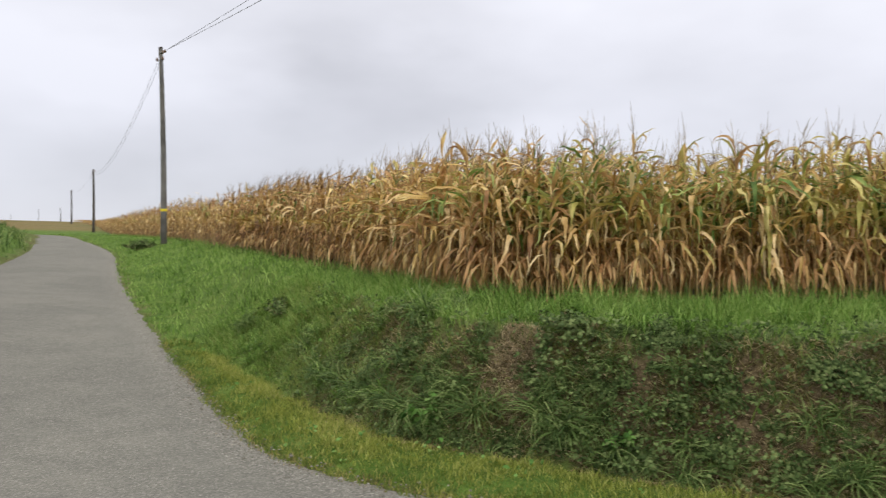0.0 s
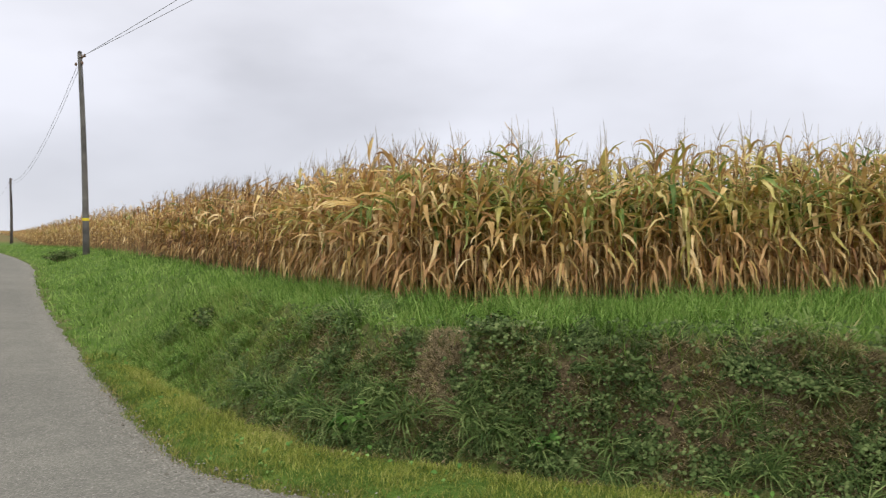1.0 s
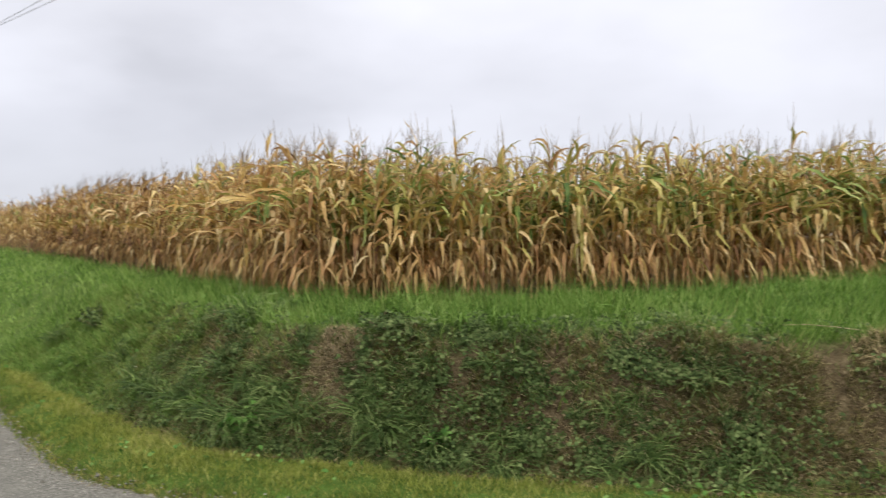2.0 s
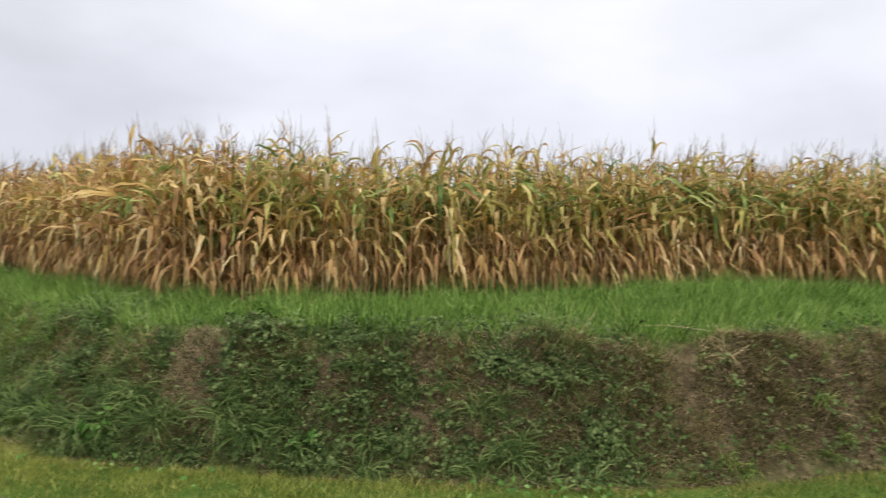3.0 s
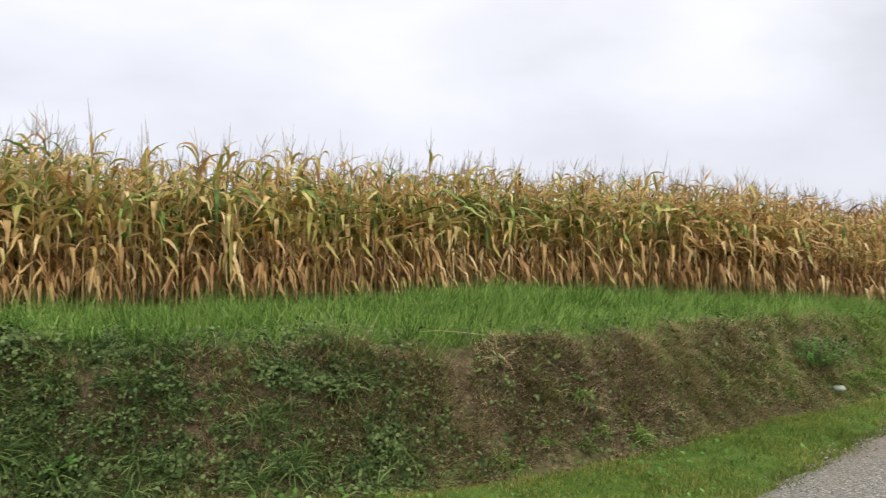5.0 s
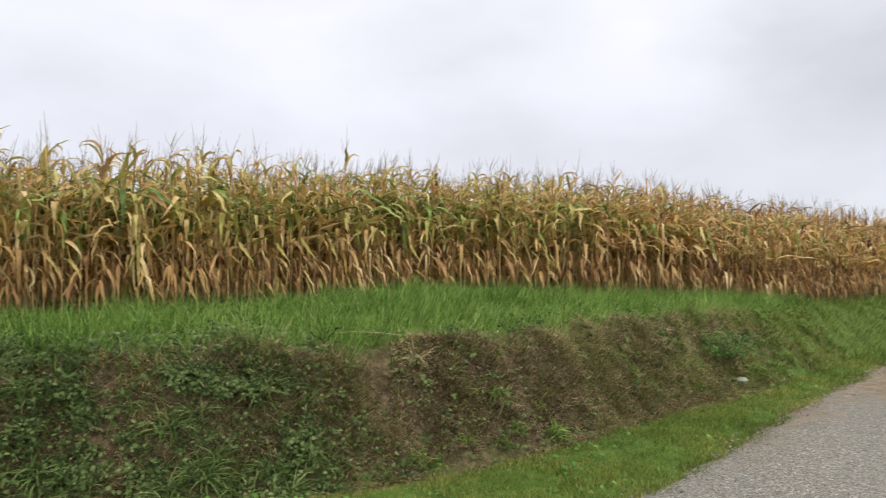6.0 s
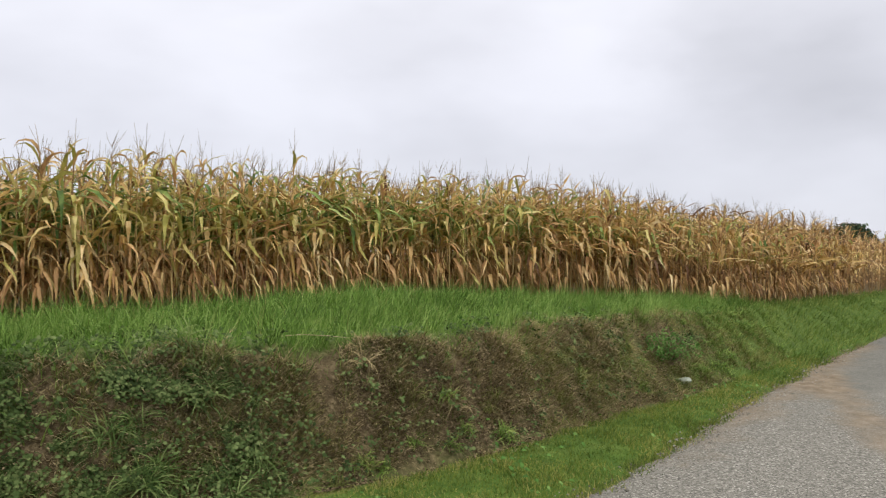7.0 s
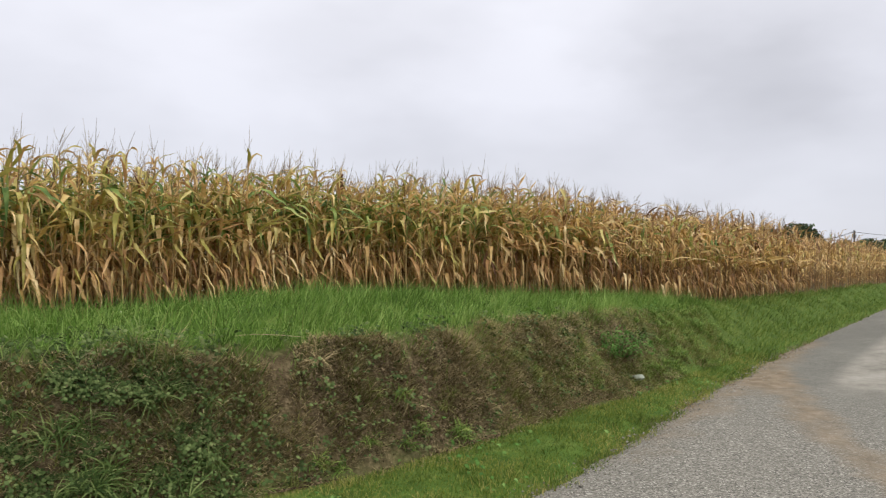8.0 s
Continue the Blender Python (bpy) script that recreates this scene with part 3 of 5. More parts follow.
def ribbon(length, width, e0, e1, power, segs=7, fold=0.25, twist=0.0, sway=0.0, base=0.35, kink=2.0, crumple=None):
    """A maize leaf: leaves the origin towards +x at the angle e0, bends to e1, folded along its midrib."""
    t = np.linspace(0, 1, segs + 1)
    el = np.radians(np.where(t > kink, e1, e0 + (e1 - e0) * t**power))
    yaw = sway * t**1.5
    if crumple is not None:
        el = el + np.radians([crumple.gauss(0, 13) for _ in t]) * np.minimum(1, t * 3)
        yaw = yaw + np.array([crumple.gauss(0, 0.16) for _ in t]) * t
    step = length / segs
    d = np.stack([np.cos(el) * np.cos(yaw), np.cos(el) * np.sin(yaw), np.sin(el)], 1)
    p = np.vstack([[0, 0, 0], np.cumsum(d[:-1] * step, axis=0)])
    side = np.stack([-np.sin(yaw), np.cos(yaw), 0 * yaw], 1)
    up = np.cross(d, side)
    tw = twist * t
    s2 = side * np.cos(tw)[:, None] + up * np.sin(tw)[:, None]
    u2 = np.cross(d, s2)
    wd = width * np.minimum(1, base + (1 - base) * t / 0.25) * np.clip((1 - t) / 0.55, 0.03, 1) ** 0.8 / 2
    if crumple is not None:
        wd = wd * np.array([crumple.uniform(0.7, 1.15) for _ in t])
    left = p + s2 * wd[:, None] + u2 * (fold * wd)[:, None]
    right = p - s2 * wd[:, None] + u2 * (fold * wd)[:, None]
    v = np.stack([left, p, right], 1).reshape(-1, 3)
    tri = []
    for i in range(segs):
        a = i * 3
        for k in (0, 1):
            tri += [(a + k, a + 3 + k, a + 1 + k), (a + 1 + k, a + 3 + k, a + 4 + k)]
    return v, np.array(tri)


def turned(v, yaw=0.0, at=(0, 0, 0), scale=1.0):
    c, s = math.cos(yaw), math.sin(yaw)
    return (v * scale) @ np.array([[c, s, 0], [-s, c, 0], [0, 0, 1]]) + np.array(at)


# ---- maize ----
LEAF_MATS = ["corn_tan", "corn_gold", "corn_brown", "corn_lime", "corn_green"]


def leaf_shape(h, rnd, segs):
    """A leaf by its height on the plant: low ones hang withered along the stalk, middle ones break and hang, upper ones rise and nod."""
    k = h / 1.9
    if k < 0.36:
        return ribbon(min(rnd.uniform(0.34, 0.62), 1.05 * h), rnd.uniform(0.03, 0.07), rnd.uniform(-30, 60), rnd.uniform(-93, -66), rnd.uniform(0.12, 0.4), segs, 0.45, rnd.uniform(-1.5, 1.5), rnd.uniform(-0.6, 0.6), crumple=rnd)
    if k < 0.76 and rnd.random() < 0.5:
        return ribbon(rnd.uniform(0.4, 0.8), rnd.uniform(0.045, 0.085), rnd.uniform(25, 78), rnd.uniform(-92, -42), rnd.uniform(0.6, 1.2), segs, 0.35, rnd.uniform(-1.4, 1.4), rnd.uniform(-0.8, 0.8), 0.4, rnd.uniform(0.12, 0.5), rnd)
    if k < 0.76:
        return ribbon(rnd.uniform(0.45, 0.8), rnd.uniform(0.045, 0.08), rnd.uniform(35, 82), rnd.uniform(-90, -10), rnd.uniform(0.5, 1.4), segs, 0.35, rnd.uniform(-1.6, 1.6), rnd.uniform(-0.9, 0.9), 0.4, crumple=rnd)
    if rnd.random() < 0.55:
        return ribbon(rnd.uniform(0.3, 0.52), rnd.uniform(0.035, 0.06), rnd.uniform(45, 80), rnd.uniform(-110, -30), rnd.uniform(0.8, 1.6), segs, 0.4, rnd.uniform(-1.8, 1.8), rnd.uniform(-0.9, 0.9), 0.4, crumple=rnd)
    return ribbon(rnd.uniform(0.22, 0.42), rnd.uniform(0.03, 0.055), rnd.uniform(50, 86), rnd.uniform(-60, 50), rnd.uniform(0.9, 2.0), segs, 0.4, rnd.uniform(-2.0, 2.0), rnd.uniform(-0.9, 0.9), 0.4, crumple=rnd)


def leaf_colour(h, green, rnd):
    """0 tan, 1 gold, 2 brown, 3 yellow-green, 4 green."""
    k = h / 1.9
    if k < 0.44:
        return rnd.choices([0, 1, 2, 3], [0.30, 0.10, 0.58, 0.02] if k < 0.33 else [0.48, 0.14, 0.35, 0.03])[0]
    if k > 0.86 and rnd.random() < 0.55:
        return rnd.choices([0, 1, 2, 3], [0.38, 0.24, 0.26, 0.12])[0]
    if rnd.random() < green * (0.85 if k > 0.55 else 0.42):
        return rnd.choices([3, 4], [0.5, 0.5])[0]
    return rnd.choices([0, 1, 2, 3], [0.50, 0.30, 0.12, 0.08] if green > 0.2 else [0.38, 0.25, 0.32, 0.05])[0]


def plant_pieces(seed, green, segs=6, leaves=19):
    """One maize plant as named pieces: (kind, material, verts, faces)."""
    rnd = random.Random(seed)
    top = rnd.uniform(1.68, 1.95)
    lean = rnd.uniform(-0.04, 0.13)
    coarse = segs <= 2
    hs = np.linspace(0, top, 3 if coarse else 6)

    def axis(h):
        return (lean * (h / top) ** 2, 0.02 * math.sin(seed + 3 * h), h)

    made = [("stalk", "corn_stalk", *tube([axis(h) for h in hs], np.linspace(0.013, 0.006, len(hs)), 3 if coarse else 5, False))]
    yaw = rnd.uniform(0, 6.28)
    for i in range(0 if coarse else 4):
        h = rnd.uniform(0.38, 0.8)
        v, f = ribbon(min(rnd.uniform(0.3, 0.55), h), rnd.uniform(0.028, 0.06), rnd.uniform(-40, 50), rnd.uniform(-95, -68), rnd.uniform(0.12, 0.3), segs, 0.5, rnd.uniform(-1.2, 1.2), rnd.uniform(-0.5, 0.5), crumple=rnd)
        made.append(("leaf", rnd.choice(["corn_brown", "corn_brown", "corn_brown", "corn_stalk", "corn_tan"]), turned(v, rnd.uniform(0, 6.28), axis(h)), f))
    for i in range(leaves):
        h = 0.30 + (top - 0.32) * ((i + rnd.uniform(0, 0.8)) / leaves) ** 0.85
        v, f = leaf_shape(h, rnd, segs)
        if segs <= 4:
            v = v * 0.93
        made.append(("leaf", LEAF_MATS[leaf_colour(h, green, rnd)], turned(v, rnd.gauss(0.0, 0.8) if rnd.random() < 0.3 else yaw, axis(h)), f))
        yaw += math.pi + rnd.uniform(-0.8, 0.8)
    # the tassel: one stiff spike and a few branches held close to it
    lx, ly, up = lean + rnd.uniform(-0.10, 0.17), rnd.uniform(-0.10, 0.10), rnd.uniform(0.2, 0.48)
    if coarse:
        up *= 0.5
    spikes = [tube([axis(top), (lean + 0.4 * (lx - lean), 0.5 * ly, top + 0.5 * up), (lx, ly, top + up)], [0.0035, 0.003, 0.001] if coarse else [0.0045, 0.004, 0.0012], 3, False)]
    for i in range(0 if coarse else rnd.randint(3, 6)):
        a, sp = rnd.uniform(0, 6.28), rnd.uniform(0.03, 0.11)
        b, u2 = top + rnd.uniform(0.05, 0.14), rnd.uniform(0.10, 0.2)
        spikes.append(tube([(lean, 0, b), (lean + 0.6 * sp * math.cos(a) + 0.01, 0.6 * sp * math.sin(a), b + 0.5 * u2), (lean + sp * math.cos(a) + 0.03, sp * math.sin(a), b + u2)], [0.0022, 0.0024, 0.001], 3, False))
    v, f, _ = join(spikes)
    made.append(("tassel", "tassel", v, f))
    return made


def make_plant(pieces):
    base = tagged(new("corn_plant"), "tall dry maize plant with tan drooping leaves", "corn plant", "front row of the maize field")
    for kind, mat, v, f in pieces:
        part(kind, mesh_from(kind, v, f, [M[mat]], smooth=True), base)
    return base


def corn_places(s0, s1, spacing, rows, row_gap, first=0.0):
    """Places of plants in rows behind the maize's edge between two lengths along it."""
    line = CORN_LINE
    tan = np.gradient(line, axis=0)
    tan /= np.linalg.norm(tan, axis=1)[:, None]
    nor = np.stack([-tan[:, 1], tan[:, 0]], 1)
    s = np.cumsum(np.r_[0, np.linalg.norm(np.diff(line, axis=0), axis=1)])
    xs, ys, ds = [], [], []
    for r in range(rows):
        q = np.arange(s0, s1, spacing) + rng.uniform(-0.4, 0.4, len(np.arange(s0, s1, spacing))) * spacing
        d = first + r * row_gap + rng.normal(0, 0.07, len(q))
        px, py = np.interp(q, s, line[:, 0]), np.interp(q, s, line[:, 1])
        nx, ny = np.interp(q, s, nor[:, 0]), np.interp(q, s, nor[:, 1])
        x, y = px + nx * d, py + ny * d
        keep = side_of(line, x, y) > d - 0.25
        xs.append(x[keep]), ys.append(y[keep]), ds.append(d[keep])
    return np.concatenate(xs), np.concatenate(ys), np.concatenate(ds)


def s_at(x):
    """Length along the maize's edge at which it reaches x."""
    s = np.cumsum(np.r_[0, np.linalg.norm(np.diff(CORN_LINE, axis=0), axis=1)])
    return float(np.interp(x, CORN_LINE[:, 0], s))


def greenness(x, y):
    w = along(x, y)
    return np.clip(table(w, [(-14, 0.14), (-6, 0.27), (-3, 0.52), (0, 0.75), (5, 0.7), (7, 0.6), (10, 0.3), (16, 0.1), (40, 0.05)]) + 0.5 * (fractal(x, y, 1.6, 31) - 0.5), 0, 1)


def growth(x, y):
    """Plants stand shorter at the bend of the field."""
    return table(along(x, y), [(-180, 0.25), (-120, 0.55), (-95, 0.7), (-75, 0.85), (-60, 0.95), (-12, 0.97), (-6, 0.94), (-2, 0.88), (3.5, 0.96), (6.5, 1.0), (9, 0.99), (12, 1.0), (15, 1.03), (20, 1.06), (30, 1.1), (60, 1.1)])


GREENS = [0.08, 0.4, 0.8]


def scatter_plants(name, label, x, y, library, size=(0.9, 1.08)):
    """Many plants of the library as one mesh."""
    g = greenness(x, y)
    pick = np.clip(np.digitize(g, [0.24, 0.58]), 0, 2)
    z, stature = height(x, y), growth(x, y)
    vs, fs, ms, base = [], [], [], 0
    for i in range(len(x)):
        options = library[pick[i]]
        v, f, m = options[rng.integers(len(options))]
        vs.append(turned(v, rng.normal(-0.2, 0.9), (x[i], y[i], z[i] - 0.02), rng.uniform(*size) * stature[i]))
        fs.append(f + base)
        ms.append(m)
        base += len(v)
    mats = ["corn_stalk", "tassel"] + LEAF_MATS
    me = mesh_from(name, np.vstack(vs), np.vstack(fs), [M[k] for k in mats], np.concatenate(ms), smooth=True)
    return tagged(new(name, me), label, "corn field", kind="stuff")


def library(segs, leaves, count):
    mats = ["corn_stalk", "tassel"] + LEAF_MATS
    made = []
    for gi, g in enumerate(GREENS):
        row = []
        for k in range(count):
            ps = plant_pieces(100 * gi + k + 7 * leaves, g, segs, leaves)
            v, f, c = join([(p[2], p[3]) for p in ps])
            row.append((v, f, np.concatenate([np.full(n, mats.index(p[1])) for p, n in zip(ps, c)])))
        made.append(row)
    return made


def ground_z(x, y):
    return float(height(np.array([x]), np.array([y]))[0])


def build_corn():
    near, mid, far = library(6, 19, 9), library(4, 15, 7), library(2, 9, 6)
    # the front row near the bend: plants of their own
    x, y, _ = corn_places(s_at(-1.6), s_at(13.8), 0.095, 2, 0.3)
    order = rng.permutation(len(x))
    single, rest = order[:235], order[235:]
    g = np.clip(np.digitize(greenness(x, y), [0.24, 0.58]), 0, 2)
    z, tall = height(x, y), growth(x, y)
    masters = {}
    for i in single:
        key = (int(g[i]), int(rng.integers(6)))
        m = Matrix.Translation((x[i], y[i], z[i] - 0.02)) @ Matrix.Rotation(rng.normal(-0.2, 0.9), 4, "Z") @ Matrix.Scale(tall[i] * rng.uniform(0.93, 1.08), 4)
        if key not in masters:
            ob = make_plant(plant_pieces(500 + 10 * key[0] + key[1], GREENS[key[0]]))
            if key[0] == 2:
                ob["label"] = "tall maize plant with green upper leaves, dry below"
            elif key[0] == 1:
                ob["label"] = "tall maize plant with yellowing leaves, brown below"
            ob.matrix_basis = m
            masters[key] = ob
        else:
            copy_thing(masters[key], m)
    # two that stand out above the rest
    for (px, py, k), key in zip(((0.05, 10.6, 1.02), (1.72, 9.05, 1.05)), (sorted(masters)[-1], sorted(masters)[-2])):
        ob = copy_thing(masters[key], Matrix.Identity(4))
        ob.matrix_basis = Matrix.Translation((px, py, ground_z(px, py) - 0.02)) @ Matrix.Rotation(2.0 * k, 4, "Z") @ Matrix.Scale(k, 4)
        ob["label"] = "extra tall maize plant with dark drooping top leaves"
    xs, ys = [x[rest]], [y[rest]]
    a, b, _ = corn_places(s_at(-1.6), s_at(13.8), 0.14, 5, 0.55, 0.6)
    xs.append(a), ys.append(b)
    scatter_plants("corn_rows_near", "dense ripe maize, tan and green leaves, brown tassels", np.concatenate(xs), np.concatenate(ys), near)
    x1, y1, _ = corn_places(s_at(-7.5), s_at(-1.6), 0.15, 5, 0.5)
    x2, y2, _ = corn_places(s_at(13.8), s_at(27.0), 0.14, 5, 0.5)
    scatter_plants("corn_rows_middle", "dense ripe golden-brown maize along the lane", np.r_[x1, x2], np.r_[y1, y2], mid)
    x1, y1, _ = corn_places(s_at(-50), s_at(-7.5), 0.25, 5, 0.55)
    x2, y2, _ = corn_places(s_at(27), s_at(70), 0.28, 5, 0.6)
    x3, y3, _ = corn_places(s_at(-97), s_at(-50), 0.4, 4, 0.7)
    x4, y4, _ = corn_places(s_at(-7.5), s_at(27), 0.4, 7, 0.9, 3.6)
    scatter_plants("corn_rows_far", "dense dry golden maize receding over the field", np.r_[x1, x2, x3, x4], np.r_[y1, y2, y3, y4], far)


build_corn()


# ---- grass, weeds and brambles ----
def bank_axes(x, y):
    """The way out of the bank, towards the lane, at places of the plan."""
    e = 0.05
    n0 = side_of(EDGE_LINE, x, y)
    gx = (side_of(EDGE_LINE, x + e, y) - n0) / e
    gy = (side_of(EDGE_LINE, x, y + e) - n0) / e
    k = np.hypot(gx, gy) + 1e-6
    return -gx / k, -gy / k


def spread(count, x0, x1, y0, y1, keep):
    """Places strewn over a rectangle of the plan; keep(x, y, n, w) gives the share that stays."""
    x, y = rng.uniform(x0, x1, count), rng.uniform(y0, y1, count)
    n = side_of(EDGE_LINE, x, y)
    k = rng.random(count) < keep(x, y, uneven(x, y, n), along(x, y))
    return x[k], y[k], n[k]


def bare_free(x, y):
    free = np.ones(len(x))
    for bx, by, br in BARE:
        free *= np.clip(np.hypot(x - bx, y - by) / br - 0.5, 0.28, 1)
    return free


def blades(name, label, mat, x, y, n, tall, wide, out=0.3, droop=0.5, wind=0.1, lift=0.0, segs=3, splay=(0.1, 0.6), clump=(0.2, 1.75)):
    """Grass blades as one mesh: tapered strips that lean out of the slope and droop."""
    k = len(x)
    z = height(x, y, n) + lift
    ox, oy = bank_axes(x, y)
    h = rng.uniform(tall[0], tall[1], k) * (clump[0] + clump[1] * soft(fractal(x, y, 0.24, 17), 0.22, 0.82))
    wd = rng.uniform(wide[0], wide[1], k)
    a = rng.uniform(0, 2 * np.pi, k)
    r = rng.uniform(splay[0], splay[1], k)
    d = np.stack([np.cos(a) * r + ox * out + wind, np.sin(a) * r + oy * out, np.ones(k)], 1)
    d /= np.linalg.norm(d, axis=1)[:, None]
    b = rng.uniform(0, 2 * np.pi, k)
    side = np.stack([np.cos(b), np.sin(b), np.zeros(k)], 1)
    p = np.stack([x, y, z - 0.015], 1)
    rows, widths = [p], [1.0]
    drop = rng.uniform(0.3, 1.4, k) * droop
    for i in range(segs):
        p = p + d * (h / segs)[:, None]
        rows.append(p)
        widths.append(max(0.0, 1 - ((i + 1) / segs) ** 1.6))
        d = d + np.stack([d[:, 0] * 0.35 * drop, d[:, 1] * 0.35 * drop, -0.75 * drop], 1)
        d /= np.linalg.norm(d, axis=1)[:, None]
    vs = []
    for p, wk in zip(rows[:-1], widths[:-1]):
        vs += [p - side * (wd * wk / 2)[:, None], p + side * (wd * wk / 2)[:, None]]
    vs.append(rows[-1])
    m = len(vs)
    v = np.stack(vs, 1).reshape(-1, 3)
    pat = []
    for i in range(segs - 1):
        q = 2 * i
        pat += [(q, q + 1, q + 2), (q + 1, q + 3, q + 2)]
    q = 2 * (segs - 1)
    pat.append((q, q + 1, q + 2))
    f = (np.arange(k) * m)[:, None, None] + np.array(pat)[None]
    me = mesh_from(name, v, f.reshape(-1, 3), [M[mat]], smooth=True)
    return tagged(new(name, me), label, "grass", kind="stuff")


def build_grass():
    def foot(w):
        return table(w, FOOT)

    def crest(w):
        return table(w, CREST)

    def field_side(x, y):
        return side_of(CORN_LINE, x, y)

    # lush grass on the top of the bank, long on the lip and shorter behind it
    x, y, n = spread(230000, -5, 16, 3.8, 13, lambda x, y, n, w: np.maximum(soft(n, crest(w) - 0.18, crest(w) + 0.1), soft(-w, 4.6, 6.0) * (n > foot(w))) * (field_side(x, y) < 0.12) * (w > -9) * (w < 11) * soft(fractal(x, y, 0.35, 41), 0.05, 0.5))
    blades("bank_top_grass", "lush green long grass on top of the bank", "grass_lush", x, y, n, (0.07, 0.29), (0.005, 0.011), 0.3, 0.8, 0.05, segs=2, splay=(0.1, 0.9))
    # seed heads and pale stems among it
    x, y, n = spread(14000, -5, 16, 3.8, 13, lambda x, y, n, w: soft(n, crest(w) - 0.1, crest(w) + 0.2) * (field_side(x, y) < 0.3) * (w > -9) * (w < 11) * 0.4)
    blades("grass_stems", "pale thin seeding grass stems on the bank top", "grass_olive", x, y, n, (0.16, 0.34), (0.003, 0.005), 0.1, 0.5, 0.1)
    # mown verge beside the lane
    x, y, n = spread(820000, -5, 14, 2.9, 12, lambda x, y, n, w: soft(n + 0.3 * (fractal(x, y, 0.5, 51) - 0.5), -0.14, 0.10) * (n < foot(w) + 0.04) * soft(w, -11, -7.5) * (w < 12))
    blades("verge_grass", "short yellowish green grass on the road verge", "grass_verge", x, y, n, (0.03, 0.075), (0.005, 0.009), 0.0, 0.7, 0.02, segs=2, splay=(0.1, 1.0), clump=(0.6, 0.9))
    x, y, n = spread(150000, -5, 16, 2.9, 12, lambda x, y, n, w: np.exp(-((n + 0.02) / 0.16) ** 2) * (w > -8) * (w < 12) * soft(fractal(x, y, 0.45, 53), 0.25, 0.6))
    blades("road_edge_straw", "short straw-coloured grass along the road edge", "grass_dry", x, y, n, (0.02, 0.06), (0.004, 0.008), 0.0, 0.9, 0.0, segs=2, splay=(0.3, 1.4))
    x, y, n = spread(330000, -5, 6, 2.9, 12, lambda x, y, n, w: soft(n, 0.15, 0.45) * (n < foot(w) + 0.02) * (w > -8) * soft(-w, -1.0, 2.5) * soft(fractal(x, y, 0.6, 55), 0.14, 0.40))
    blades("verge_yellow_grass", "yellow-green short grass on the verge", "grass_yellow", x, y, n, (0.04, 0.10), (0.005, 0.009), 0.0, 0.6, 0.03, segs=2, splay=(0.1, 0.9))
    # withered fringe where the verge meets the bank
    x, y, n = spread(480000, -5, 14, 2.9, 12, lambda x, y, n, w: np.exp(-((n - foot(w) + 0.02) / 0.13) ** 2) * (w > -6) * (w < 10) * soft(fractal(x, y, 0.4, 57), 0.1, 0.4) * table(w, [(-6, 0.3), (-4.5, 1), (-2, 0.6), (-0.5, 0.5), (1, 1), (5, 1), (7, 0.4), (10, 0.2)]))
    blades("withered_fringe", "withered straw-coloured grass at the foot of the bank", "grass_fringe", x, y, n, (0.03, 0.09), (0.004, 0.009), 0.1, 0.7, 0.0, segs=2, splay=(0.4, 2.0), clump=(0.5, 1.0))
    # the face of the bank: olive grass in places, a tangle of dead growth in the middle stretch
    x, y, n = spread(1000000, -5, 14, 3.2, 12, lambda x, y, n, w: (n > foot(w) + 0.03) * (n < crest(w)) * (w > -9) * (w < 12) * soft(fractal(x, y, 0.35, 61), 0.15, 0.5) * bare_free(x, y) * table(w, [(-9, 0.1), (-5, 0.4), (-3, 0.7), (-1, 0.75), (0.5, 0.65), (3, 0.65), (4.5, 0.85), (7, 0.9), (12, 0.9)]))
    blades("bank_face_grass", "ragged olive grass on the steep bank face", "grass_olive", x, y, n, (0.05, 0.16), (0.005, 0.011), 0.4, 0.9, 0.0, segs=2, splay=(0.3, 1.5))
    x, y, n = spread(1500000, -3, 12, 3.6, 9, lambda x, y, n, w: (n > foot(w) - 0.02) * (n < crest(w) + 0.02) * (w > -4) * (w < 10) * soft(fractal(x, y, 0.26, 67), 0.1, 0.42) * bare_free(x, y) * table(w, [(-4, 0.25), (-0.5, 0.5), (0.8, 0.9), (2.5, 1), (4.5, 0.9), (6.5, 0.35), (8, 0.12), (10, 0.05)]))
    blades("dead_growth", "tangle of dead brown grass and stems on the bank", "grass_dead", x, y, n, (0.05, 0.16), (0.005, 0.012), 0.25, 0.8, 0.0, segs=2, splay=(0.6, 2.6))
    x, y, n = spread(420000, -5, 16, 3.2, 12, lambda x, y, n, w: (n > foot(w) + 0.05) * (n < crest(w) - 0.05) * (w > -9) * (w < 12) * np.maximum(soft(fractal(x, y, 0.35, 71), 0.46, 0.62), soft(-w, 4.6, 6.0)) * bare_free(x, y) * table(w, [(-9, 0.7), (-4, 0.75), (-2, 0.65), (0.5, 0.45), (3, 0.35), (4.5, 0.8), (6, 0.95), (12, 1)]))
    blades("bank_green_grass", "green grass growing in patches on the bank face", "grass_bank", x, y, n, (0.06, 0.22), (0.005, 0.010), 0.45, 1.0, 0.03, splay=(0.2, 1.0))
    # the long slope up the lane, and the low end
    x, y, n = spread(260000, -34, -1, 10, 66, lambda x, y, n, w: soft(n, -0.1, 0.2) * (field_side(x, y) < 0.3) * soft(-w, 7.0, 9.0) * np.clip(16 / (y + 1), 0.15, 1))
    blades("slope_grass", "green grass on the slope beside the lane", "grass_lush", x, y, n, (0.07, 0.20), (0.012, 0.026), 0.2, 0.6, 0.1)
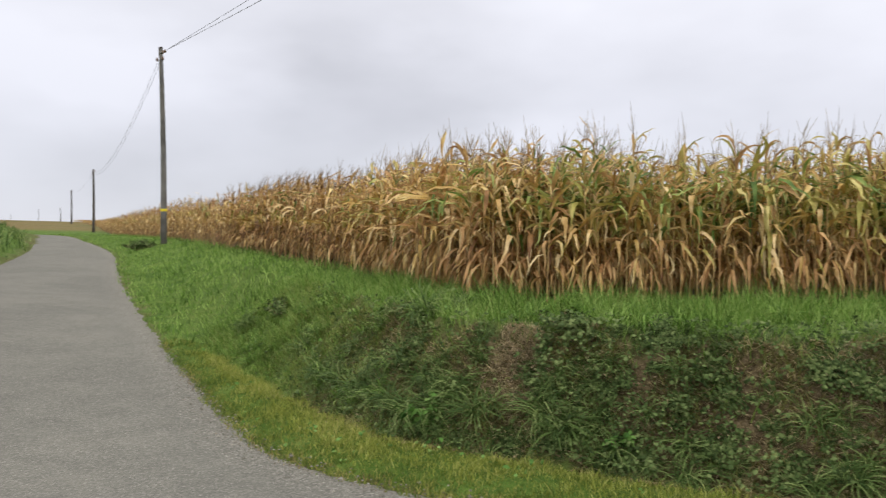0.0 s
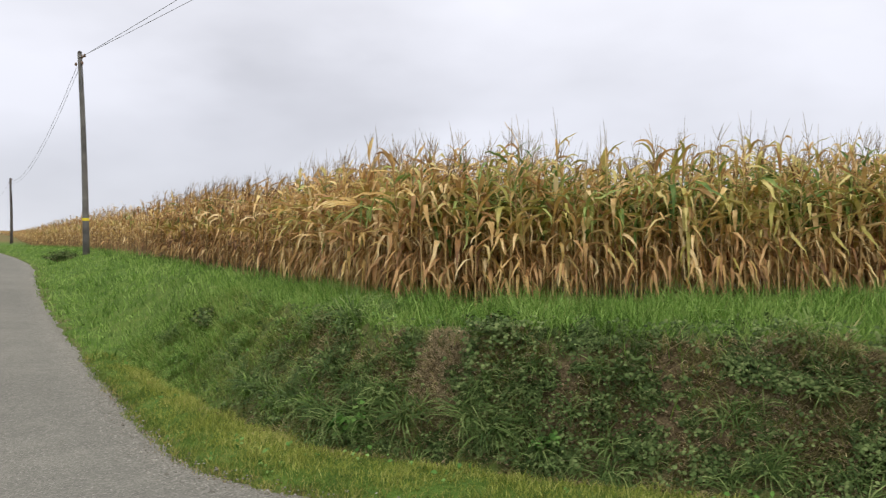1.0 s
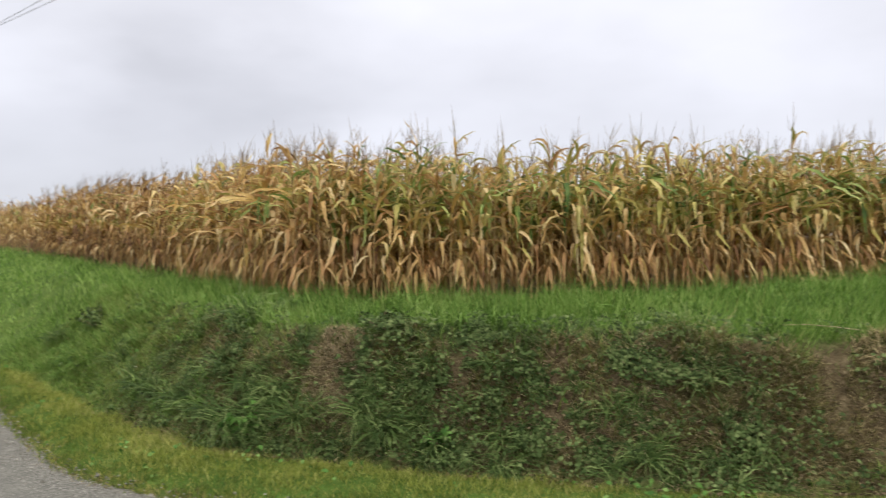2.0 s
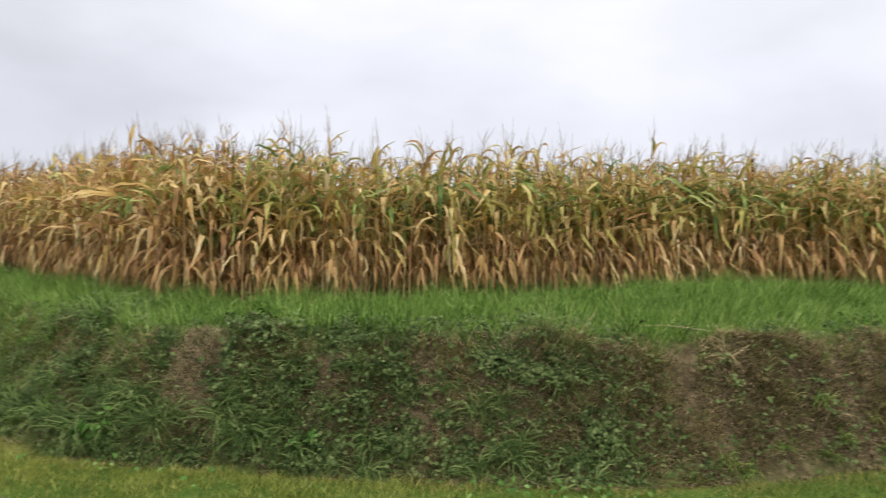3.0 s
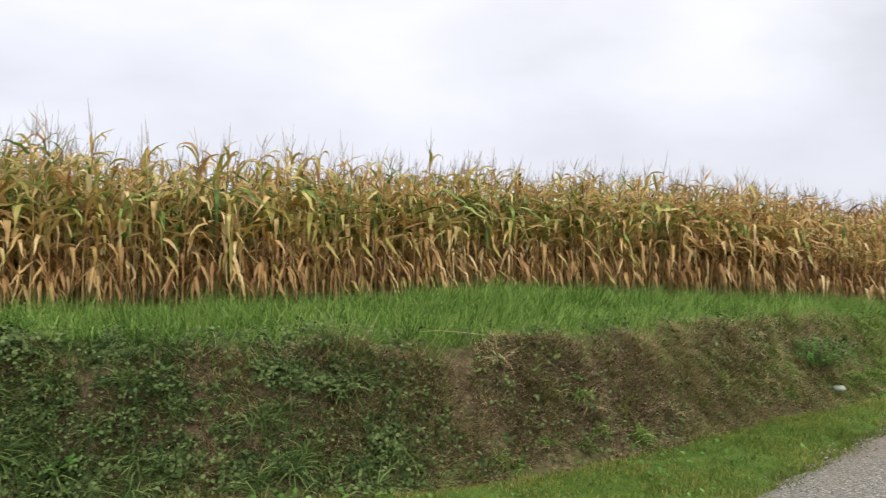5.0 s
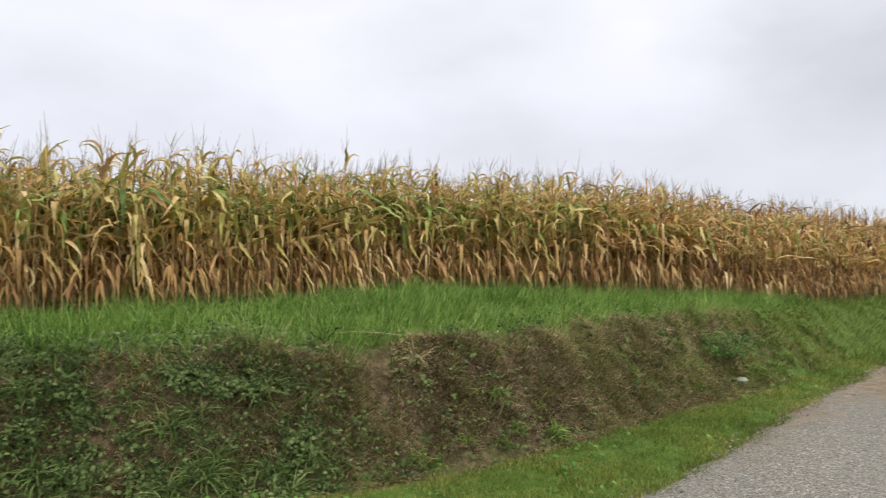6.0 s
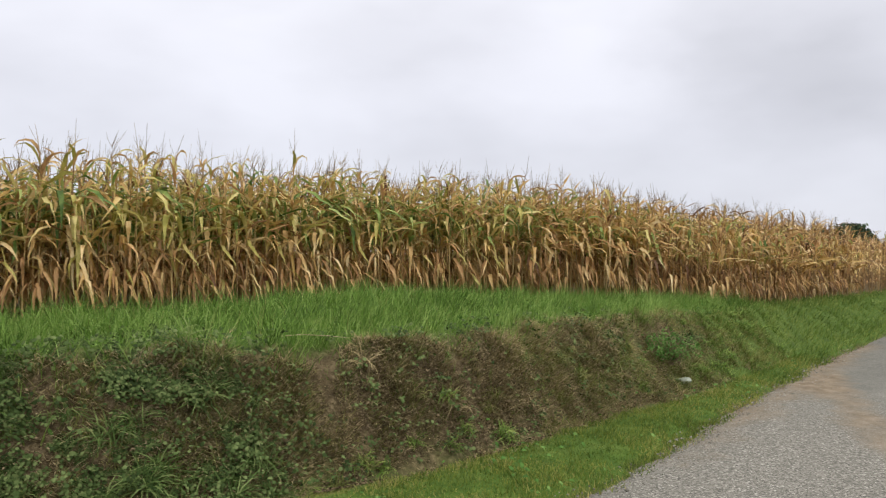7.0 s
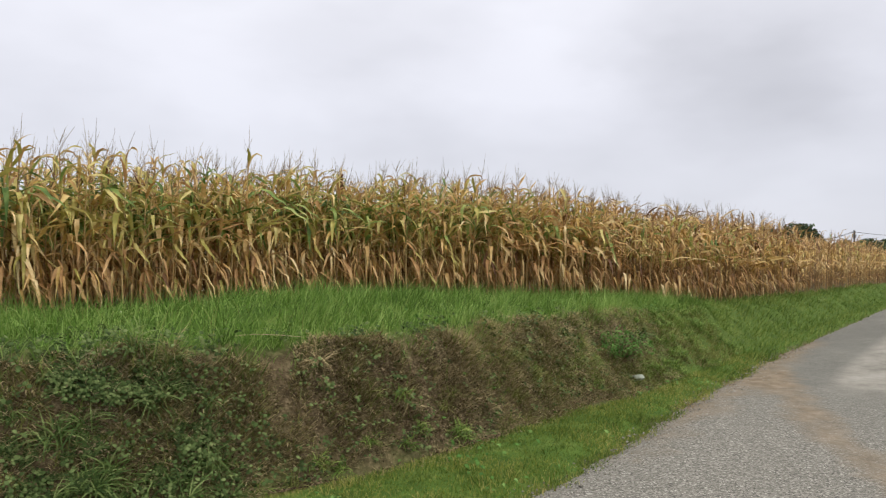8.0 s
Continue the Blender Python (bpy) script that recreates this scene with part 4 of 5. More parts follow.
    x, y, n = spread(100000, 7, 46, 3.8, 12, lambda x, y, n, w: soft(n, -0.1, 0.15) * (field_side(x, y) < 0.2) * soft(w, 6.5, 11) * bare_free(x, y) * np.clip(18 / x, 0.3, 1))
    blades("roadside_grass", "rough green grass on the low bank beside the road", "bank_mix", x, y, n, (0.06, 0.20), (0.010, 0.022), 0.3, 0.6, 0.05)
    x, y, n = spread(50000, -60, -8, 8, 75, lambda x, y, n, w: soft(-n - lane_width(w), -0.1, 0.3) * (-n - lane_width(w) < 6) * (w < -12))
    blades("far_verge_grass", "long green grass on the verge across the lane", "tuft", x, y, n, (0.15, 0.4), (0.03, 0.06), 0.0, 0.6, 0.1)


M["grass_bank"] = surface("grass_bank_green", [(0.1, (0.07, 0.125, 0.022)), (0.5, (0.165, 0.26, 0.048)), (0.9, (0.35, 0.42, 0.12))], island=0.8, **blade)
M["grass_yellow"] = surface("grass_yellow_green", [(0.1, (0.17, 0.20, 0.035)), (0.5, (0.32, 0.36, 0.07)), (0.9, (0.52, 0.50, 0.17))], island=0.8, **blade)
M["bank_mix"] = surface("grass_bank_mixed", [(0.1, (0.06, 0.10, 0.02)), (0.5, (0.13, 0.21, 0.04)), (0.9, (0.27, 0.32, 0.09))], island=0.7, **blade)
M["grass_fringe"] = surface("grass_withered_straw", [(0.1, (0.15, 0.11, 0.055)), (0.5, (0.32, 0.25, 0.13)), (0.9, (0.55, 0.45, 0.27))], island=0.9, **blade)
M["grass_dead"] = surface("grass_dead_brown", [(0.1, (0.11, 0.082, 0.04)), (0.5, (0.31, 0.245, 0.125)), (0.9, (0.56, 0.46, 0.26))], island=0.9, **blade)
build_grass()


def leaf_cards(centres, aim, size, rnd, wide=0.62, axis=None):
    """Small pointed leaves, each folded along its midrib: six vertices, four triangles."""
    k = len(centres)
    a = rnd.normal(size=(k, 3))
    a[:, 2] *= 0.35
    if axis is not None:
        a = axis + 0.25 * a
    a /= np.linalg.norm(a, axis=1)[:, None]
    nrm = aim + rnd.normal(size=(k, 3)) * 0.45
    nrm /= np.linalg.norm(nrm, axis=1)[:, None]
    a = a - nrm * (a * nrm).sum(1)[:, None]
    a /= np.linalg.norm(a, axis=1)[:, None] + 1e-6
    b = np.cross(nrm, a)
    s = rnd.uniform(size[0], size[1], k)[:, None]
    fold = nrm * s * 0.12
    v = np.stack([centres - a * s * 0.5, centres - a * s * 0.12 + b * s * wide / 2 + fold, centres - a * s * 0.12 - b * s * wide / 2 + fold,
                  centres + a * s * 0.25 + b * s * wide / 2.6 + fold, centres + a * s * 0.25 - b * s * wide / 2.6 + fold, centres + a * s * 0.55 - nrm * s * 0.1], 1).reshape(-1, 3)
    pat = np.array([(0, 2, 1), (1, 2, 3), (3, 2, 4), (3, 4, 5)])
    return v, ((np.arange(k) * 6)[:, None, None] + pat[None]).reshape(-1, 3)


def leaf_fans(centres, aim, size, rnd):
    """Bramble leaves: three leaflets that spread from one stalk."""
    a = rnd.normal(size=centres.shape)
    a -= aim * (a * aim).sum(1)[:, None] / ((aim * aim).sum(1)[:, None] + 1e-6)
    a /= np.linalg.norm(a, axis=1)[:, None] + 1e-6
    b = np.cross(aim, a)
    made = []
    for turn in (0.0, 1.3, -1.3):
        d = a * math.cos(turn) + b * math.sin(turn)
        made.append(leaf_cards(centres + d * size[1] * 0.55, aim, size, rnd, 0.72, d))
    v, f, _ = join(made)
    return v, f


M["litter"] = surface("dead_leaf_litter", [(0.05, (0.035, 0.025, 0.014)), (0.5, (0.115, 0.083, 0.046)), (0.95, (0.27, 0.205, 0.125))], island=1.0, rough=0.9, bump=0.0, spec=0.05)


def build_brambles():
    def keep(x, y, n, w):
        f, c = table(w, FOOT), table(w, CREST)
        patch = np.maximum(soft(fractal(x, y, 0.32, 81), 0.42, 0.62), 0.6 * soft(fractal(x, y, 0.16, 83), 0.42, 0.58))
        return (n > f + 0.05) * (n < c + 0.12) * (w > -7) * (w < 7) * patch * bare_free(x, y) * table(w, [(-7, 0.02), (-4.6, 0.12), (-3, 0.8), (-2, 1), (0.8, 1), (1.6, 0.5), (2.6, 0.22), (7, 0.25)])

    x, y, n = spread(80000, -3.5, 9, 3.6, 11, keep)
    ox, oy = bank_axes(x, y)
    up = rng.uniform(0.02, 0.16, len(x))
    c = np.stack([x + ox * up, y + oy * up, height(x, y, n) + up * 0.8], 1)
    aim = np.stack([ox * 0.5, oy * 0.5, np.ones(len(x))], 1)
    v, f = leaf_fans(c, aim + rng.normal(0, 0.3, aim.shape), (0.022, 0.046), rng)
    tagged(new("bramble_leaves", mesh_from("bramble_leaves", v, f, [M["bramble"]])), "dark green bramble leaves creeping over the bank", "brambles", kind="stuff")
    # dead leaves and crumbs of earth on the face
    x, y, n = spread(560000, -3, 11, 3.6, 9, lambda x, y, n, w: (n > table(w, FOOT) - 0.06) * (n < table(w, CREST) - 0.05) * (w > -5) * (w < 11) * soft(fractal(x, y, 0.3, 87), 0.3, 0.6) * table(w, [(-5, 0.2), (-1, 0.4), (0.6, 0.8), (3, 1), (4.5, 0.7), (6, 0.25), (9, 0.1)]))
    ox, oy = bank_axes(x, y)
    up = rng.uniform(0.0, 0.045, len(x))
    c = np.stack([x + ox * up, y + oy * up, height(x, y, n) + up * 0.6 + 0.01], 1)
    v, f = leaf_cards(c, np.stack([ox * 0.6, oy * 0.6, np.ones(len(x))], 1) + rng.normal(0, 0.5, (len(x), 3)), (0.010, 0.032), rng, 0.5)
    tagged(new("leaf_litter", mesh_from("leaf_litter", v, f, [M["litter"]])), "brown dead leaves and crumbs of earth on the bank", "leaf litter", kind="stuff")
    # low broad-leaved weeds sprinkled through the verge and the dead stretch
    x, y, n = spread(16000, -4, 14, 3.0, 11, lambda x, y, n, w: (n > 0.05) * (n < table(w, CREST) + 0.6) * (w > -8) * (w < 11) * soft(fractal(x, y, 0.4, 91), 0.58, 0.68))
    c = np.stack([x, y, height(x, y, n) + rng.uniform(0.02, 0.09, len(x))], 1)
    ox, oy = bank_axes(x, y)
    v, f = leaf_cards(c, np.stack([ox * 0.3, oy * 0.3, np.ones(len(x))], 1), (0.025, 0.06), rng)
    tagged(new("low_weeds", mesh_from("low_weeds", v, f, [M["weed"]])), "small green broad-leaved weeds among the grass", "weeds", kind="stuff")


build_brambles()


def tuft_mesh(seed, count, length, wide, mat="tuft"):
    """A tussock: long blades that rise from one root and arch over."""
    rnd = random.Random(seed)
    pieces = []
    for i in range(count):
        v, f = ribbon(rnd.uniform(0.55, 1.0) * length, wide * rnd.uniform(0.7, 1.2), rnd.uniform(50, 88), rnd.uniform(-92, -40), rnd.uniform(0.7, 1.4), 4, 0.2, rnd.uniform(-0.6, 0.6), rnd.uniform(-0.3, 0.3), 0.6)
        pieces.append((turned(v, rnd.uniform(0, 6.28), (rnd.gauss(0, 0.04), rnd.gauss(0, 0.04), 0)), f))
    v, f, _ = join(pieces)
    return mesh_from("grass_tuft", v, f, [M[mat]], smooth=True)


def ground_at(x, y):
    return float(height(np.array([x]), np.array([y]))[0])


def onto_bank(x, y):
    """Moves a place that lies on the verge up to the foot of the bank."""
    p, q = np.array([x]), np.array([y])
    short = float(table(along(p, q), FOOT)[0] + 0.12 - side_of(EDGE_LINE, p, q)[0])
    ox, oy = bank_axes(p, q)
    return (x - ox[0] * short, y - oy[0] * short) if short > 0 else (x, y)


def build_tufts():
    meshes = [tuft_mesh(k, 75, L, 0.0105) for k, L in enumerate((0.45, 0.55, 0.5, 0.38, 0.6))]
    spots = [(-1.18, 8.33), (-1.0, 8.02), (-0.79, 7.69), (-1.43, 8.94), (-0.25, 6.88), (-0.42, 7.08), (-0.05, 6.74), (0.95, 6.11), (1.12, 6.0), (0.8, 6.25), (-2.8, 11.4), (-0.12, 7.51),
             (0.12, 7.85), (0.27, 8.19), (-0.62, 7.4), (0.3, 6.55), (-1.3, 8.6), (-0.35, 7.3), (0.1, 6.75), (-1.6, 9.4), (-0.9, 8.3)]
    for i, (x, y) in enumerate(spots):
        x, y = onto_bank(x, y)
        base = tagged(new("grass_tuft", meshes[i % 5]), "tussock of long arching green grass on the bank", "grass tuft", "tussocks on the bank")
        ox, oy = bank_axes(np.array([x]), np.array([y]))
        tip = Matrix.Rotation(0.6, 4, Vector((-oy[0], ox[0], 0)))
        base.matrix_basis = Matrix.Translation((x, y, ground_at(x, y) - 0.02)) @ tip @ Matrix.Rotation(i * 1.3, 4, "Z") @ Matrix.Scale(rng.uniform(0.75, 1.1), 4)


def strew_tufts(count, keep, mat, length, label, group, seed, tilt, blades_each=42, box=(-4, 14, 3.2, 11)):
    """Smaller tussocks, each a thing of its own, on shared meshes."""
    meshes = [tuft_mesh(seed + k, blades_each, length * (0.8 + 0.15 * k), 0.009, mat) for k in range(4)]
    x, y, n = spread(count * 60, *box, keep)
    ox, oy = bank_axes(x[:count], y[:count])
    for i in range(min(count, len(x))):
        ob = tagged(new("grass_tuft", meshes[i % 4]), label, "grass tuft", group)
        tip = Matrix.Rotation(tilt, 4, Vector((-oy[i], ox[i], 0)))
        ob.matrix_basis = Matrix.Translation((x[i], y[i], ground_at(x[i], y[i]) - 0.015)) @ tip @ Matrix.Rotation(rng.uniform(0, 6.28), 4, "Z") @ Matrix.Scale(rng.uniform(0.65, 1.15), 4)


def on_face(w0, w1):
    return lambda x, y, n, w: (n > table(w, FOOT) + 0.02) * (n < table(w, CREST)) * (w > w0) * (w < w1) * (bare_free(x, y) > 0.6) * 1.0


def low_face(w0, w1):
    return lambda x, y, n, w: (n > table(w, FOOT) + 0.04) * (n < 0.45 * table(w, FOOT) + 0.55 * table(w, CREST)) * (w > w0) * (w < w1) * 1.0


def on_top(w0, w1):
    return lambda x, y, n, w: (n > table(w, CREST) - 0.1) * (side_of(CORN_LINE, x, y) < -0.15) * (w > w0) * (w < w1) * 1.0


build_tufts()
strew_tufts(84, on_face(-4.5, 1.0), "tuft", 0.30, "small tussock of green grass among brambles", "small tussocks on the bank", 40, 0.6)
strew_tufts(30, on_face(1.2, 6.5), "grass_olive", 0.24, "small olive-green tussock among dead brown grass", "olive tussocks on the bank", 50, 0.45)
strew_tufts(40, low_face(-2.2, 1.0), "tuft", 0.26, "dark green grass tussock at the foot of the bank", "tussocks at the bank foot", 57, 0.7)
strew_tufts(34, low_face(0.8, 4.6), "grass_bank", 0.23, "fresh green grass sprig among dead brown growth", "green sprigs on the bank", 55, 0.5)
strew_tufts(16, on_face(1.5, 7.0), "grass_dead", 0.26, "small withered brown tussock on the bank", "withered tussocks on the bank", 60, 0.6)
strew_tufts(60, on_face(5.5, 11.0), "grass_bank", 0.28, "small green tussock on the low end of the bank", "green tussocks on the low bank", 70, 0.5)
strew_tufts(70, on_top(-8.0, 10.0), "grass_lush", 0.30, "lush green grass tussock on the bank top", "tussocks on the bank top", 80, 0.12)
strew_tufts(50, on_face(-9.0, -3.5), "grass_lush", 0.30, "lush green grass tussock on the slope", "tussocks on the slope", 90, 0.35)


def weed_plant(x, y, radius, tall, count, size, mat, label, seed, fans=False):
    """A leafy weed: stems that fan out from the root, and a heap of leaves along them."""
    rnd = np.random.default_rng(seed)
    base = tagged(new("weed_plant"), label, "weed")
    stems, cs = [], []
    for i in range(max(6, count // (16 if fans else 28))):
        a, r = rnd.uniform(0, 6.28), radius * math.sqrt(rnd.uniform(0.02, 1))
        h = tall * (1 - 0.5 * (r / radius) ** 2) * rnd.uniform(0.75, 1.05)
        pts = [(0.15 * r * math.cos(a), 0.15 * r * math.sin(a), 0), (0.6 * r * math.cos(a), 0.6 * r * math.sin(a), 0.6 * h), (r * math.cos(a), r * math.sin(a), h)]
        stems.append(tube(pts, [0.005, 0.004, 0.002], 4, False))
        for j in range(7 if fans else 28):
            t = rnd.uniform(0.25, 1.05)
            cs.append(np.array(pts[2]) * np.array([t, t, t]) + rnd.normal(0, size[0] * 0.7, 3))
    for v, f in stems[:4] if fans else stems:
        part("stem", mesh_from("stem", v, f, [M["stem"]]), base)
    cs = np.array(cs)
    aim = cs * np.array([1.2, 1.2, 0.4])
    aim[:, 2] += 0.35
    aim /= np.linalg.norm(aim, axis=1)[:, None] + 1e-6
    if fans:
        v, f = leaf_fans(cs, aim, size, rnd)
        part("foliage", mesh_from("foliage", v, f, [M[mat]]), base)["kind"] = "stuff"
    else:
        v, f = leaf_cards(cs, aim, size, rnd)
        part("foliage", mesh_from("foliage", v, f, [M[mat]]), base)
    base.matrix_basis = Matrix.Translation((x, y, ground_at(x, y) - 0.02))
    return base


weed_plant(-2.22, 11.1, 0.30, 0.34, 560, (0.03, 0.07), "bramble", "dark blue-green bushy weed on the grassy slope", 1)
weed_plant(-12.35, 32.3, 0.75, 0.5, 1700, (0.04, 0.09), "bramble", "dark low bramble bush near the pole foot", 2)
weed_plant(*onto_bank(1.28, 5.72), 0.20, 0.16, 360, (0.03, 0.06), "weed", "bright green leafy weed growing on the bank", 3)
weed_plant(*onto_bank(-0.36, 6.35), 0.22, 0.24, 260, (0.05, 0.10), "weed", "bright green broad-leaved weed at the bank foot", 4)
weed_plant(9.42, 5.0, 0.46, 0.46, 2000, (0.02, 0.045), "weed", "leafy green weed clump on the bank above a stone", 5)
weed_plant(10.3, 5.2, 0.3, 0.22, 360, (0.03, 0.06), "bramble", "dark green low weed clump on the bank", 6)
weed_plant(3.1, 6.0, 0.3, 0.1, 300, (0.03, 0.06), "bramble", "dark bramble clump overhanging the edge of the bank", 7)
weed_plant(1.0, 6.55, 0.35, 0.16, 420, (0.03, 0.06), "bramble", "dark bramble clump overhanging the edge of the bank", 8)


def strew_brambles(count, w0, w1, seed):
    """Low creeping brambles, copied from a few: several at each place where they grow thick, others strewn between."""
    masters = [weed_plant(0, 0, 0.20 + 0.05 * k, 0.11 + 0.02 * k, 420 + 110 * k, (0.022, 0.05), "bramble", "low dark green bramble creeping on the bank", seed + k, True) for k in range(5)]
    x, y, n = spread(count * 60, -4, 9, 3.6, 10, on_face(w0, w1))
    x, y, size = list(x[:count]), list(y[:count]), list(rng.uniform(0.5, 0.95, count))
    for px, py, k in THICKETS:
        for _ in range(3):
            qx, qy = px + rng.normal(0, 0.16 * k), py + rng.normal(0, 0.08 * k)
            if bare_free(np.array([qx]), np.array([qy]))[0] > 0.8:
                x.append(qx)
                y.append(qy)
                size.append(k * rng.uniform(0.5, 0.95))
    ox, oy = bank_axes(np.array(x), np.array(y))
    for i, k in enumerate(size):
        m = Matrix.Translation((x[i], y[i], ground_at(x[i], y[i]) - 0.02)) @ Matrix.Rotation(rng.uniform(0.6, 0.95), 4, Vector((-oy[i], ox[i], 0))) @ Matrix.Rotation(rng.uniform(0, 6.28), 4, "Z")
        ob = masters[i] if i < 5 else copy_thing(masters[i % 5], m)
        ob.name = "bramble"
        ob.matrix_basis = m @ Matrix.Diagonal((k * rng.uniform(0.8, 1.4), k * rng.uniform(0.6, 1.0), k * rng.uniform(0.5, 0.9), 1))
        tagged(ob, category="bramble", group="brambles on the bank")


# where the brambles grow thick: x, y, size
THICKETS = [(0.70, 6.41, 0.9), (0.31, 6.57, 0.8), (0.19, 6.86, 0.7), (1.16, 6.30, 0.6), (1.67, 5.99, 0.65), (1.91, 5.79, 0.5), (2.62, 6.0, 0.5), (2.45, 5.41, 0.5), (2.14, 5.53, 0.5), (2.78, 5.36, 0.35),
            (2.62, 5.28, 0.4), (-1.69, 9.45, 0.6), (-1.14, 9.01, 0.45), (-0.74, 8.2, 0.5), (-0.51, 7.58, 0.6), (3.01, 5.27, 0.5), (3.29, 5.26, 0.4), (2.1, 5.88, 0.5), (2.35, 5.78, 0.5), (1.85, 6.02, 0.5), (2.9, 5.6, 0.4), (1.4, 6.2, 0.5), (2.78, 5.17, 0.3), (1.0, 6.15, 0.65), (0.5, 6.42, 0.75)]
strew_brambles(40, -4.0, 0.8, 200)


def build_stone():
    bm = bmesh.new()
    bmesh.ops.create_icosphere(bm, subdivisions=2, radius=1)
    for v in bm.verts:
        k = 1 + 0.22 * noise.noise(v.co * 1.7)
        v.co = Vector((v.co.x * 0.09 * k, v.co.y * 0.07 * k, v.co.z * 0.04 * k))
    me = bpy.data.meshes.new("stone")
    bm.to_mesh(me)
    bm.free()
    me.materials.append(M["stone"])
    ob = tagged(new("stone", me), "pale rounded stone lying at the foot of the bank", "stone")
    x, y = 9.45, 4.74
    ob.matrix_basis = Matrix.Translation((x, y, ground_at(x, y) + 0.07)) @ Matrix.Rotation(-0.7, 4, "Z")


def build_stick():
    pts = [(-0.27, 0, 0.02), (-0.1, 0.015, 0.03), (0.1, -0.01, 0.02), (0.27, 0.0, 0.0)]
    v, f = tube(pts, [0.0045, 0.004, 0.0035, 0.002], 6)
    ob = tagged(new("dry_stalk", mesh_from("dry_stalk", v, f, [M["grass_straw"]])), "pale dry stalk lying across the bank edge", "stalk")
    ob.matrix_basis = Matrix.Translation((4.12, 5.2, ground_at(4.12, 5.2) + 0.07)) @ Matrix.Rotation(-0.64, 4, "Z")


def build_straw():
    """Pale dead grass where the bank lies bare."""
    x, y, n = spread(240000, -0.2, 3.6, 5.0, 7.2, lambda x, y, n, w: (np.hypot(x - BARE[0][0], y - BARE[0][1]) < 0.22 * (0.5 + fractal(x, y, 0.2, 7))) * 0.8 + (np.hypot(x - BARE[1][0], y - BARE[1][1]) < 0.14) + 0.4 * (np.hypot(x - BARE[5][0], y - BARE[5][1]) < 0.18))
    blades("straw_patch", "pale straw-coloured dead grass on the bare bank", "grass_straw", x, y, n, (0.04, 0.12), (0.004, 0.009), 0.5, 1.0, 0.0, segs=2, splay=(0.4, 2.0), clump=(0.6, 0.8))


M["grass_straw"] = surface("pale_straw", [(0.2, (0.32, 0.25, 0.14)), (0.8, (0.56, 0.46, 0.29))], rough=0.7, bump=0.0)
build_stone()
build_stick()
build_straw()


def build_flowers():
    x, y, n = spread(900, -4, 12, 3.5, 11, lambda x, y, n, w: (n > 0.1) * (side_of(CORN_LINE, x, y) < -0.2) * 0.06)
    c = np.stack([x, y, height(x, y, n) + rng.uniform(0.06, 0.22, len(x))], 1)
    v, f = leaf_cards(c, np.tile([0, -0.4, 1.0], (len(x), 1)), (0.008, 0.015), rng, 0.9)
    tagged(new("tiny_flowers", mesh_from("tiny_flowers", v, f, [M["flower"]])), "tiny yellow and white flowers in the grass", "flowers", kind="stuff")


def build_gravel():
    def keep(x, y, n, w):
        edge = np.exp(-((n + 0.15) / 0.22) ** 2) * (w > -9)
        apron = (n < -0.1) * (n > -3.2) * (w > 0) * (w < 9) * 0.16 * soft(fractal(x, y, 1.2, 95), 0.3, 0.6)
        return np.clip(edge * 0.5 + apron, 0, 1) * (w < 14)

    x, y, n = spread(90000, -5, 16, 0.2, 12, keep)
    k = len(x)
    s = rng.uniform(0.004, 0.013, k)[:, None, None] * np.where(rng.random(k) < 0.06, 1.8, 1.0)[:, None, None]
    octa = np.array([(1, 0, 0), (0, 1, 0), (-1, 0, 0), (0, -1, 0), (0, 0, 0.7), (0, 0, -0.7)], float)[None] * (1 + rng.normal(0, 0.22, (k, 6, 3)))
    a = rng.uniform(0, 6.28, k)
    ca, sa = np.cos(a)[:, None], np.sin(a)[:, None]
    v = octa * s
    v = np.stack([v[:, :, 0] * ca - v[:, :, 1] * sa, v[:, :, 0] * sa + v[:, :, 1] * ca, v[:, :, 2]], 2)
    z = table(along(x, y), LANE_Z) + 0.02
    v = v + np.stack([x, y, z], 1)[:, None]
    pat = np.array([(0, 1, 4), (1, 2, 4), (2, 3, 4), (3, 0, 4), (1, 0, 5), (2, 1, 5), (3, 2, 5), (0, 3, 5)])
    f = ((np.arange(k) * 6)[:, None, None] + pat[None]).reshape(-1, 3)
    tagged(new("loose_gravel", mesh_from("loose_gravel", v.reshape(-1, 3), f, [M["pebble"]])), "loose grey gravel along the road edge", "gravel", kind="stuff")


build_flowers()
build_gravel()


